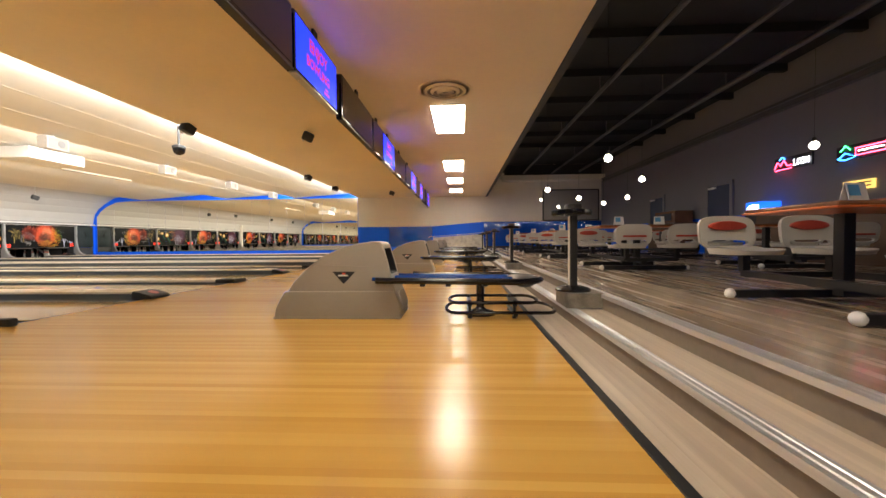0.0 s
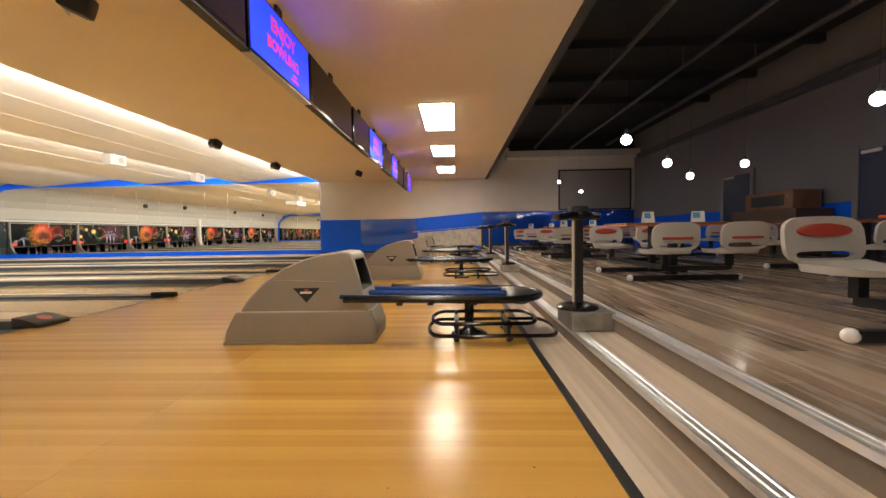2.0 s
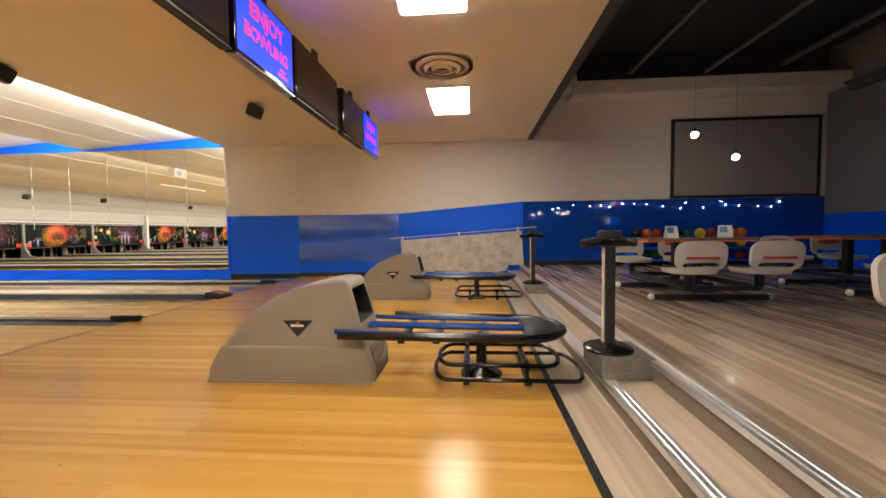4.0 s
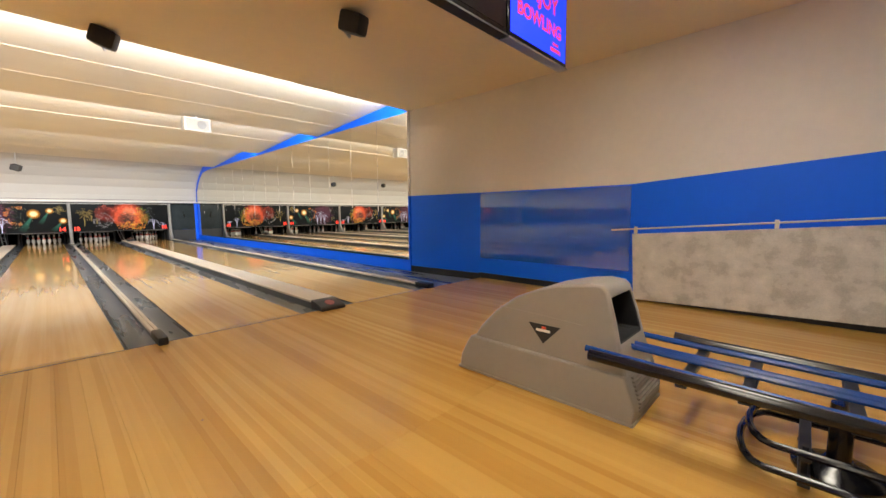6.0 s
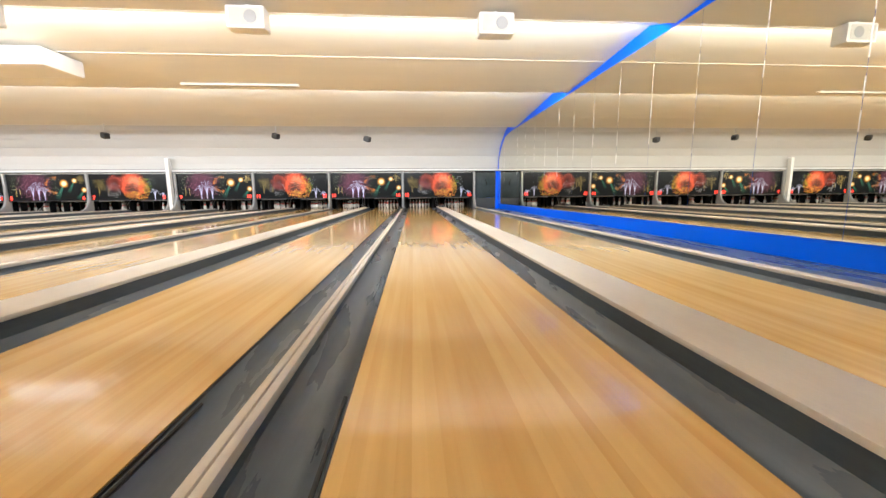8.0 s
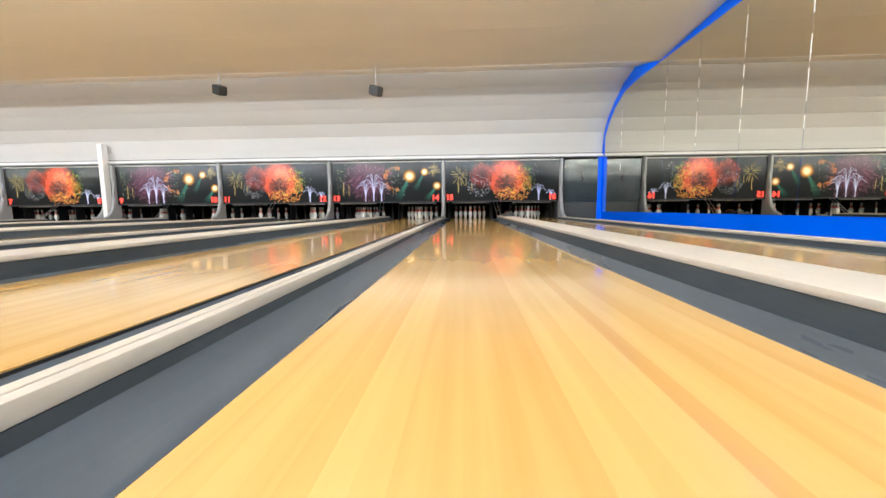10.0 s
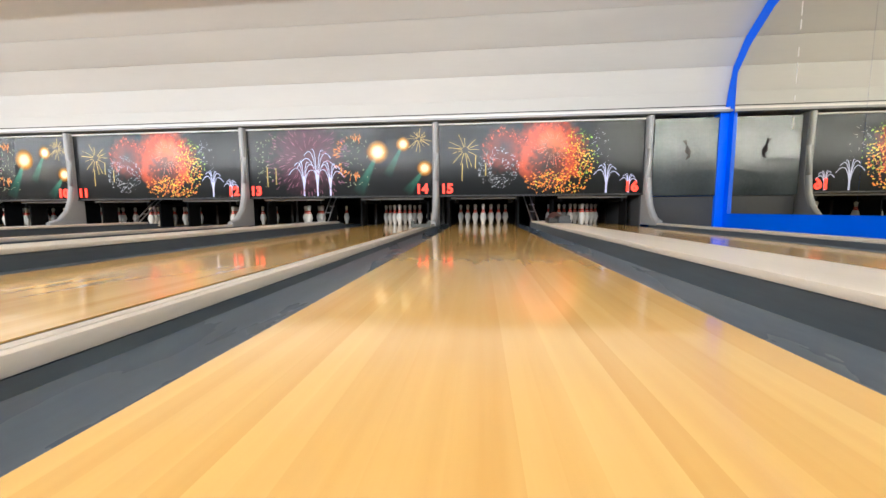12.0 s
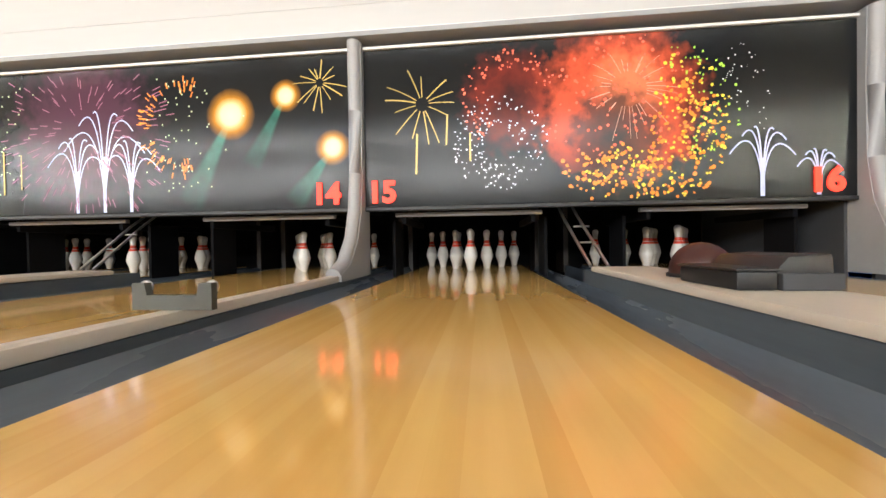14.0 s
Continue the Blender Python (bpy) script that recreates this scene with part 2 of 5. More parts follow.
def bm_lathe(profile, steps=20, bm=None):
    bm = bm or bmesh.new()
    rings = []
    for r, z in profile:
        rings.append([bm.verts.new((r * math.cos(2 * math.pi * i / steps), r * math.sin(2 * math.pi * i / steps), z)) for i in range(steps)])
    for a, b in zip(rings, rings[1:]):
        for i in range(steps):
            bm.faces.new((a[i], a[(i + 1) % steps], b[(i + 1) % steps], b[i]))
    bm.faces.new(rings[0][::-1])
    bm.faces.new(rings[-1])
    return bm


def bm_tube(points, r, steps=8, closed=False, bm=None):
    """A round tube along points."""
    bm = bm or bmesh.new()
    pts = [Vector(p) for p in points]
    rings = []
    n = len(pts)
    for i, p in enumerate(pts):
        a, b = (pts[(i - 1) % n], pts[(i + 1) % n]) if closed else (pts[max(i - 1, 0)], pts[min(i + 1, n - 1)])
        d = (b - a).normalized()
        u = d.cross(Vector((0, 0, 1)))
        if u.length < 0.05:
            u = d.cross(Vector((0, 1, 0)))
        u.normalize()
        w = d.cross(u)
        rings.append([bm.verts.new(p + r * (math.cos(2 * math.pi * k / steps) * u + math.sin(2 * math.pi * k / steps) * w)) for k in range(steps)])
    pairs = list(zip(rings, rings[1:])) + ([(rings[-1], rings[0])] if closed else [])
    for a, b in pairs:
        for k in range(steps):
            bm.faces.new((a[k], a[(k + 1) % steps], b[(k + 1) % steps], b[k]))
    if not closed:
        bm.faces.new(rings[0][::-1])
        bm.faces.new(rings[-1])
    bmesh.ops.recalc_face_normals(bm, faces=bm.faces)
    return bm


def to_mesh(name, bm, material, smooth=False):
    me = bpy.data.meshes.new(name)
    bm.to_mesh(me)
    bm.free()
    me.materials.append(material)
    if smooth:
        me.shade_smooth()
        me.set_sharp_from_angle(angle=radians(38))
    return me


def part(name, bm, material, parent=None, label="", smooth=False):
    ob = new(name, to_mesh(name, bm, material, smooth))
    ob.parent = parent
    if label:
        ob["label"] = label
    return ob


def thing(name, label, category, group="", at=(0, 0, 0)):
    ob = new(name)
    ob.empty_display_size = 0.1
    ob.location = at
    return tagged(ob, label, category, group, "")


def structure(name, bm, material, label="", smooth=False):
    return tagged(part(name, bm, material, None, label, smooth), kind="structure")


def text_mesh(body, size, material, depth=0.002):
    cu = bpy.data.curves.new("lettering", "FONT")
    cu.body, cu.size, cu.extrude, cu.offset = body, size, depth, size * 0.04
    cu.align_x, cu.align_y, cu.resolution_u = "CENTER", "CENTER", 3
    ob = bpy.data.objects.new("lettering", cu)
    scene.collection.objects.link(ob)
    bpy.context.view_layer.update()
    me = bpy.data.meshes.new_from_object(ob.evaluated_get(bpy.context.evaluated_depsgraph_get()))
    bpy.data.objects.remove(ob)
    me.materials.clear()
    me.materials.append(material)
    return me


# ---- the large structure ----
structure("floor", bm_box(LANE_END - 1.5, 0.0, FAR_Y, WALL_Y + 0.1, -0.32, -0.16), M_PIT, "dark sunken slab below the lanes")
structure("floor_approach", bm_box(0.0, APPROACH, FAR_Y, WALL_Y + 0.1, -0.30, -0.022), M_APP, "maple approach floor")
structure("floor_edge", bm_box(APPROACH, APPROACH + 0.045, FAR_Y, WALL_Y, -0.30, 0.006, 0.003), M_BLACK, "black rubber edging of the approach")
structure("step_lower", bm_box(APPROACH + 0.045, 5.10, FAR_Y, WALL_Y, -0.30, 0.0), M_STEP, "wood-look strip below the steps")
structure("step_riser_1", bm_box(5.10, 5.14, FAR_Y, WALL_Y, -0.30, 0.115), M_RISER, "worn brown step riser")
structure("step_tread", bm_box(5.12, 5.40, FAR_Y, WALL_Y, -0.30, 0.120), M_STEP, "wood-look step tread")
structure("step_riser_2", bm_box(5.385, 5.42, FAR_Y, WALL_Y, -0.30, 0.242), M_RISER, "worn brown step riser")
structure("floor_lounge", bm_box(5.41, BACK_X, FAR_Y, WALL_Y, -0.30, LOUNGE - 0.006), M_VINYL, "grey-brown vinyl plank floor")
for sx, sz in ((5.085, 0.120), (5.370, LOUNGE)):
    bm = bm_extrude([(sx, sz - 0.028), (sx, sz + 0.004), (sx + 0.02, sz + 0.006), (sx + 0.026, sz + 0.002), (sx + 0.034, sz + 0.006), (sx + 0.054, sz + 0.006), (sx + 0.060, sz + 0.002), (sx + 0.066, sz + 0.006), (sx + 0.085, sz + 0.004), (sx + 0.085, sz - 0.01), (sx + 0.012, sz - 0.028)], FAR_Y, WALL_Y - 0.01)
    structure("trim_nosing", bm, M_NOSE, "ribbed aluminium stair nosing")

# end wall: approach part, lounge part, with a blue lower half whose top steps up
def wall_strip(name, prof, y0, y1, material, label=""):
    """Polygon in x-z, drawn from y0 to y1."""
    return structure(name, bm_extrude(prof, y0, y1), material, label)


wall_strip("wall_end", [(0.0, 1.50), (2.5, 1.50), (5.45, 1.74), (BACK_X + 0.2, 1.74), (BACK_X + 0.2, LOUNGE_TOP + 0.2), (0.0, LOUNGE_TOP + 0.2)], WALL_Y, WALL_Y + 0.2, M_WALL, "greige painted end wall")
wall_strip("wall_end_blue", [(0.0, -0.2), (5.45, -0.2), (5.45, 1.74), (2.5, 1.50), (0.0, 1.50)], WALL_Y, WALL_Y + 0.2, M_BLUE, "blue painted lower wall")
wall_strip("wall_end_blue_lounge", [(5.45, 0.0), (BACK_X + 0.2, 0.0), (BACK_X + 0.2, 1.74), (5.45, 1.74)], WALL_Y, WALL_Y + 0.2, M_BLUE_GLOSS, "glossy blue panelled lower wall")
wall_strip("trim_rail", [(5.45, 1.735), (BACK_X, 1.735), (BACK_X, 1.80), (5.45, 1.80)], WALL_Y - 0.012, WALL_Y - 0.002, M_WALL, "worn pale edge strip above the blue wall")
wall_strip("baseboard", [(0.0, -0.02), (4.8, -0.02), (4.8, 0.09), (0.0, 0.09)], WALL_Y - 0.014, WALL_Y - 0.002, M_BLACK, "black rubber baseboard")
wall_strip("baseboard_lounge", [(5.45, LOUNGE), (BACK_X, LOUNGE), (BACK_X, LOUNGE + 0.1), (5.45, LOUNGE + 0.1)], WALL_Y - 0.014, WALL_Y - 0.002, M_BLACK, "black rubber baseboard")

# slanted piece between the mirror wall and the end wall
for nm, z0, z1, mt in (("wall_slant_blue", -0.25, 1.50, M_BLUE), ("wall_slant", 1.50, CEIL + 0.3, M_WALL)):
    bm = bmesh.new()
    lo = [bm.verts.new(v) for v in ((-1.69, MIRROR_Y, z0), (0.0, WALL_Y, z0), (0.0, WALL_Y + 0.2, z0), (-1.69, WALL_Y + 0.2, z0))]
    hi = [bm.verts.new((v.co.x, v.co.y, z1)) for v in lo]
    for i in range(4):
        bm.faces.new((lo[i], lo[(i + 1) % 4], hi[(i + 1) % 4], hi[i]))
    bm.faces.new(lo[::-1])
    bm.faces.new(hi)
    bmesh.ops.recalc_face_normals(bm, faces=bm.faces)
    structure(nm, bm, mt, "slanted wall piece beside the mirror")
bm = bm_box(0, math.hypot(1.69, WALL_Y - MIRROR_Y), -0.014, -0.002, -0.16, 0.075)
bmesh.ops.rotate(bm, verts=bm.verts, matrix=Matrix.Rotation(math.atan2(WALL_Y - MIRROR_Y, 1.69), 3, "Z"))
bmesh.ops.translate(bm, verts=bm.verts, vec=(-1.69, MIRROR_Y, 0))
structure("baseboard_slant", bm, M_BLACK, "black rubber baseboard")
structure("trim_corner", bm_box(-1.73, -1.685, MIRROR_Y - 0.03, MIRROR_Y + 0.02, 1.50, CEIL), M_WALL, "pale corner post")
structure("trim_corner_blue", bm_box(-1.73, -1.685, MIRROR_Y - 0.03, MIRROR_Y + 0.02, -0.2, 1.50), M_BLUE, "blue corner post")

# lane ceiling profile, from the approach to the arch above the masking units
PROF = [(-1.70, 3.18), (-1.72, 3.21), (-2.30, 3.43), (-5.45, 3.22), (-5.47, 3.25), (-6.10, 3.46), (-9.55, 3.24), (-9.57, 3.27), (-10.6, 3.50), (-14.6, 3.22), (-14.62, 3.25), (-15.7, 3.50)]
ARC = [(-15.7, 3.50), (-16.35, 3.33), (-16.9, 3.02), (-17.3, 2.72), (-17.53, 2.40), (-17.62, 2.05), (-17.66, 1.80)]
structure("wall_mirror", bm_extrude([(-1.70, -0.25)] + [(x, z - 0.01) for x, z in PROF[:-1]] + [(x + 0.01, z - 0.01) for x, z in ARC] + [(-17.68, 1.6), (LANE_END - 1.5, 1.6), (LANE_END - 1.5, -0.25)], MIRROR_Y, MIRROR_Y + 0.3), M_BLUE, "bright blue side wall along the lanes")
structure("baseboard_mirror", bm_box(-17.2, -1.74, MIRROR_Y - 0.02, MIRROR_Y - 0.002, -0.16, -0.05), M_BLACK, "black strip at the foot of the blue wall")
bm = bm_extrude(PROF + [(x, z + 0.12) for x, z in PROF[::-1]], FAR_Y, MIRROR_Y + 0.25)
structure("ceiling_lanes", bm, M_LANE_CEIL, "cream sawtooth ceiling over the lanes")
arch = tagged(thing("ceiling_arch", "white curved boards above the masking units", "ceiling"), kind="structure")
for (xa, za), (xb, zb) in zip(ARC, ARC[1:]):
    d = Vector((xb - xa, 0, zb - za))
    n = Vector((-d.z, 0, d.x)).normalized() * 0.03
    gap = d * 0.003
    bm = bm_extrude([(xa + gap.x, za + gap.z), (xb - gap.x, zb - gap.z), (xb - gap.x - n.x, zb - gap.z - n.z), (xa + gap.x - n.x, za + gap.z - n.z)], FAR_Y, MIRROR_Y + 0.05)
    part("arch_board", bm, M_ARCH, arch)
structure("ceiling_arch_backing", bm_extrude([(x - 0.04, z + 0.05) for x, z in ARC] + [(-18.6, 1.8), (-18.6, 3.8), (-15.7, 3.8)], FAR_Y, MIRROR_Y + 0.05), M_ARCH, "backing behind the curved boards")
# thin battens that show the ceiling boards
for x, z in ((-3.4, 3.3547), (-4.4, 3.288), (-7.6, 3.3561), (-11.9, 3.4103), (-13.2, 3.3180)):
    structure("trim_ceiling", bm_box(x - 0.010, x + 0.010, FAR_Y, MIRROR_Y, z - 0.0012, z + 0.03), M_LANE_CEIL, "thin batten on the ceiling boards")
structure("ceiling_approach", bm_box(-1.70, SOFFIT, FAR_Y, WALL_Y + 0.1, CEIL, CEIL + 0.1), M_CEIL, "cream ceiling over the approach")
structure("ceiling_soffit", bm_box(SOFFIT, SOFFIT + 0.12, FAR_Y, WALL_Y, CEIL - 0.02, LOUNGE_TOP), M_GREYDARK, "dark grey soffit face")
structure("ceiling_lounge", bm_box(SOFFIT, BACK_X + 0.2, FAR_Y, WALL_Y + 0.2, LOUNGE_TOP, LOUNGE_TOP + 0.15), M_DARK, "black painted lounge ceiling")
structure("wall_back", bm_box(BACK_X, BACK_X + 0.2, FAR_Y, WALL_Y, 1.35, LOUNGE_TOP), M_REAR, "grey rear wall of the lounge")
structure("wall_back_blue", bm_box(BACK_X - 0.004, BACK_X + 0.2, FAR_Y, WALL_Y, 0.0, 1.35), M_BLUE, "blue lower rear wall")
structure("wall_far", bm_box(LANE_END - 1.5, BACK_X + 0.2, FAR_Y - 0.2, FAR_Y, -0.3, LOUNGE_TOP + 0.15), M_WALL, "greige far end wall")
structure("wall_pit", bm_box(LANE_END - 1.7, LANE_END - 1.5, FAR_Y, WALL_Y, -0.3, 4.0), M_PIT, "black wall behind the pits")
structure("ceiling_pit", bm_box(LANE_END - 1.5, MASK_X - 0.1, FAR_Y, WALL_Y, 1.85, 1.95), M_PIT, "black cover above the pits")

# mirror panes on the blue wall
mirror = tagged(thing("wall_mirror_pane", "large frameless mirror panes along the blue wall", "mirror"), kind="structure")
edges = [-1.75] + [-2.77 - 1.042 * i for i in range(12)] + [-15.402]
for a, b in zip(edges, edges[1:]):
    part("pane", bm_box(b + 0.002, a - 0.002, MIRROR_Y - 0.008, MIRROR_Y - 0.002, 0.19, 3.17), M_MIRROR, mirror)
rng = random.Random(3)
for e in edges[1:-1] + [-16.3]:
    z = rng.uniform(1.1, 1.5)
    while z < 2.75:
        h = rng.uniform(0.05, 0.3)
        part("seam", bm_box(e - 0.006, e + 0.006, MIRROR_Y - 0.0105, MIRROR_Y - 0.0085, z, z + h), M_WHITE, mirror, "worn bright seam between panes")
        z += h + rng.uniform(0.0, 0.25)
pr = [(-15.402, 0.19), (-15.402, 3.17), (-16.2, 3.10), (-16.75, 2.86), (-17.15, 2.56), (-17.40, 2.25), (-17.43, 0.19)]
part("pane", bm_extrude(pr, MIRROR_Y - 0.008, MIRROR_Y - 0.002), M_MIRROR, mirror)

# the same blue wall with mirrors at the other end of the hall
structure("wall_mirror_far", bm_extrude([(-1.70, -0.15)] + [(x, z - 0.01) for x, z in PROF[:-1]] + [(x + 0.01, z - 0.01) for x, z in ARC] + [(-17.68, -0.15)], FAR_Y + 0.001, FAR_Y + 0.02), M_BLUE, "bright blue far side wall along the lanes")
mirror_far = tagged(thing("wall_mirror_pane_far", "large frameless mirror panes along the far blue wall", "mirror"), kind="structure")
for a, b in zip(edges, edges[1:]):
    part("pane", bm_box(b + 0.002, a - 0.002, FAR_Y + 0.021, FAR_Y + 0.027, 0.19, 3.17), M_MIRROR, mirror_far)
part("pane", bm_extrude(pr, FAR_Y + 0.021, FAR_Y + 0.027), M_MIRROR, mirror_far)
# thin dark sheet stands in for the shade above the duct
structure("wall_end_upper", bm_box(SOFFIT + 0.125, BACK_X - 0.002, WALL_Y - 0.006, WALL_Y - 0.001, 4.27, LOUNGE_TOP - 0.004), M_GREYDARK, "dark sheet for the shade on the upper end wall")

# ---- lanes ----


def gutter_profile(y0, y1):
    """A rounded channel between y0 and y1 in (y, z)."""
    n = 8
    top = [(y0 + (y1 - y0) * i / n, -0.012 - 0.075 * math.sin(math.pi * i / n) ** 0.7) for i in range(n + 1)]
    return top + [(y1, -0.15), (y0, -0.15)]


def lane(number, yc, near):
    ob = tagged(thing("lane", "polished maple bowling lane with narrow boards", "lane", "bowling lanes"), kind="structure")
    part("lane_bed", bm_box(LANE_END, -0.006, yc - HALF, yc + HALF, -0.16, -0.02 if near else 0.0), M_LANE_FAR, ob)
    part("lane_edge", bm_box(LANE_END, -0.006, yc - HALF - 0.006, yc - HALF, -0.16, -0.004), M_BLACK, ob)
    part("lane_edge", bm_box(LANE_END, -0.006, yc + HALF, yc + HALF + 0.006, -0.16, -0.004), M_BLACK, ob)
    return ob


lanes = {}
for k in range(8):
    for s in (-1, 1):
        number = 15 - 2 * k + (1 if s > 0 else 0)
        lanes[number] = lane(number, pair_y(k) + s * PAIR0, number >= 13)

for k in range(8):
    yc = pair_y(k)
    a, b = yc - PAIR0 + HALF, yc + PAIR0 - HALF     # between the two lanes of the pair
    g = tagged(thing("gutter", "grey plastic gutters beside a raised cream capping", "gutter", "gutters"), kind="structure")
    part("channel", bm_extrude_x(gutter_profile(a + 0.006, a + 0.205), LANE_END, -0.006), M_GUTTER, g, smooth=True)
    part("channel", bm_extrude_x(gutter_profile(b - 0.205, b - 0.006), LANE_END, -0.006), M_GUTTER, g, smooth=True)
    part("side_wall", bm_box(-17.3, -0.15, a + 0.205, b - 0.205, -0.15, 0.070, 0.004), M_GUTTER_WALL, g, "dark grey side wall")
    part("capping", bm_box(-17.1, -0.15, a + 0.195, b - 0.195, 0.071, 0.100, 0.010), M_CAP, g, "cream capping board", True)
    bm = bm_extrude([(-0.16, 0.0), (-0.16, 0.104), (-0.06, 0.092), (0.05, 0.060), (0.09, 0.048), (0.115, 0.03), (0.115, 0.0)], a + 0.200, b - 0.200)
    bmesh.ops.bevel(bm, geom=list(bm.edges), offset=0.014, segments=2, affect="EDGES", profile=0.6)
    part("end_cap", bm, M_BLACK, g, "black rubber end cap", True)
    bm = bm_lathe([(0.060, 0.0), (0.060, 0.004)], 8)
    bmesh.ops.rotate(bm, verts=bm.verts, matrix=Matrix.Rotation(radians(22.5), 3, "Z"))
    for v in bm.verts:
        v.co = Vector((v.co.x + 0.01, v.co.y + yc, v.co.z + 0.0745 - v.co.x * 0.29))
    part("stop_label", bm, M_LABEL, g, "small worn red octagon label")
    # between this pair and the next one
    a, b = pair_y(k + 1) + PAIR0 + HALF, yc - PAIR0 - HALF
    m = (a + b) / 2
    hw = (b - a) / 2 - (P / 2 - PAIR0 - HALF) + 0.032     # half of the divider
    d = tagged(thing("gutter_divider", "grey gutters with a narrow cream divider", "gutter", "gutters"), kind="structure")
    part("channel", bm_extrude_x(gutter_profile(a + 0.006, m - hw), LANE_END, -0.006), M_GUTTER, d, smooth=True)
    part("channel", bm_extrude_x(gutter_profile(m + hw, b - 0.006), LANE_END, -0.006), M_GUTTER, d, smooth=True)
    part("side_wall", bm_box(-17.3, -0.22, m - hw + 0.002, m + hw - 0.002, -0.15, 0.018), M_GUTTER_WALL, d, "dark grey side wall")
    part("capping", bm_box(-17.2, -0.22, m - hw - 0.002, m - 0.002, 0.019, 0.058, 0.010), M_CAP, d, "cream capping strip", True)
    part("capping", bm_box(-17.2, -0.22, m + 0.002, m + hw + 0.002, 0.019, 0.058, 0.010), M_CAP, d, "cream capping strip", True)
    part("end_cap", bm_box(-0.24, 0.12, m - hw - 0.006, m + hw + 0.006, 0.0, 0.072, 0.014), M_BLACK, d, "black rubber end cap", True)
    # bumper clips at the mouth of the gutters
    for yy in (m - 0.235, m + 0.235):
        part("clip", bm_tube([(-0.75, yy, -0.015), (-0.30, yy, -0.008), (-0.02, yy, -0.008)], 0.007), M_BLACK, d, "black cord along the gutter")
# last gutter beside the blue wall
e = pair_y(0) + PAIR0 + HALF
g = tagged(thing("gutter_last", "grey gutter with a cream capping beside the blue wall", "gutter", "gutters"), kind="structure")
part("channel", bm_extrude_x(gutter_profile(e + 0.006, e + 0.21), LANE_END, -0.006), M_GUTTER, g, smooth=True)
part("side_wall", bm_box(-17.3, -0.22, e + 0.21, e + 0.30, -0.15, 0.03), M_GUTTER_WALL, g)
part("capping", bm_box(-17.2, -0.22, e + 0.215, e + 0.325, 0.031, 0.058, 0.008), M_CAP, g, "cream capping strip", True)
part("end_cap", bm_box(-0.24, 0.06, e + 0.20, e + 0.33, 0.0, 0.072, 0.014), M_BLACK, g, "black rubber end cap", True)
structure("floor_strip", bm_box(-17.3, 0.0, e + 0.31, WALL_Y, -0.16, -0.05), M_GUTTER, "grey service strip beside the mirror")
structure("foul_line", bm_box(-0.0055, 0.012, FAR_Y, e + 0.0, -0.021, 0.0012), M_BLACK, "dark foul line joint")
for yc in (0.0, pair_y(0) + PAIR0, pair_y(1) + PAIR0):
    lt = new("foul_line_lettering", text_mesh("SLIP HAZARD - DO NOT CROSS FOUL LINE", 0.036, plain("lettering_brown", (0.36, 0.20, 0.075), 0.5), 0.0005))
    lt.matrix_world = pose(-0.055, yc + 0.05, 0.0012, 0, 0, 90)
    tagged(lt, "thin brown warning lettering printed on the lane", "lettering", "foul line lettering")
# dowel marks on the lane
bm = bmesh.new()
for i in range(10):
    c = bmesh.ops.create_circle(bm, cap_ends=True, radius=0.006, segments=8)["verts"]
    bmesh.ops.translate(bm, verts=c, vec=(0.10 if i % 2 else 0.16, -0.45 + i * 0.1, 0.0012))
tagged(part("guide_dots", bm, M_KICK), "small dark guide dots on the approach", "marking", kind="stuff")

bm = bmesh.new()
rs = random.Random(21)
for i in range(60):
    c = bmesh.ops.create_circle(bm, cap_ends=True, radius=rs.uniform(0.003, 0.008), segments=7)["verts"]
    bmesh.ops.scale(bm, verts=c, vec=(1, rs.uniform(0.5, 1.2), 1))
    bmesh.ops.translate(bm, verts=c, vec=(rs.uniform(2.6, 4.7) if i % 3 else rs.uniform(0.4, 2.6), rs.uniform(-13.8, 3.2), 0.0009))
tagged(part("scuff_marks", bm, M_KICK), "small dark scuffs on the approach boards", "marking", kind="stuff")

# ---- masking units and pits ----


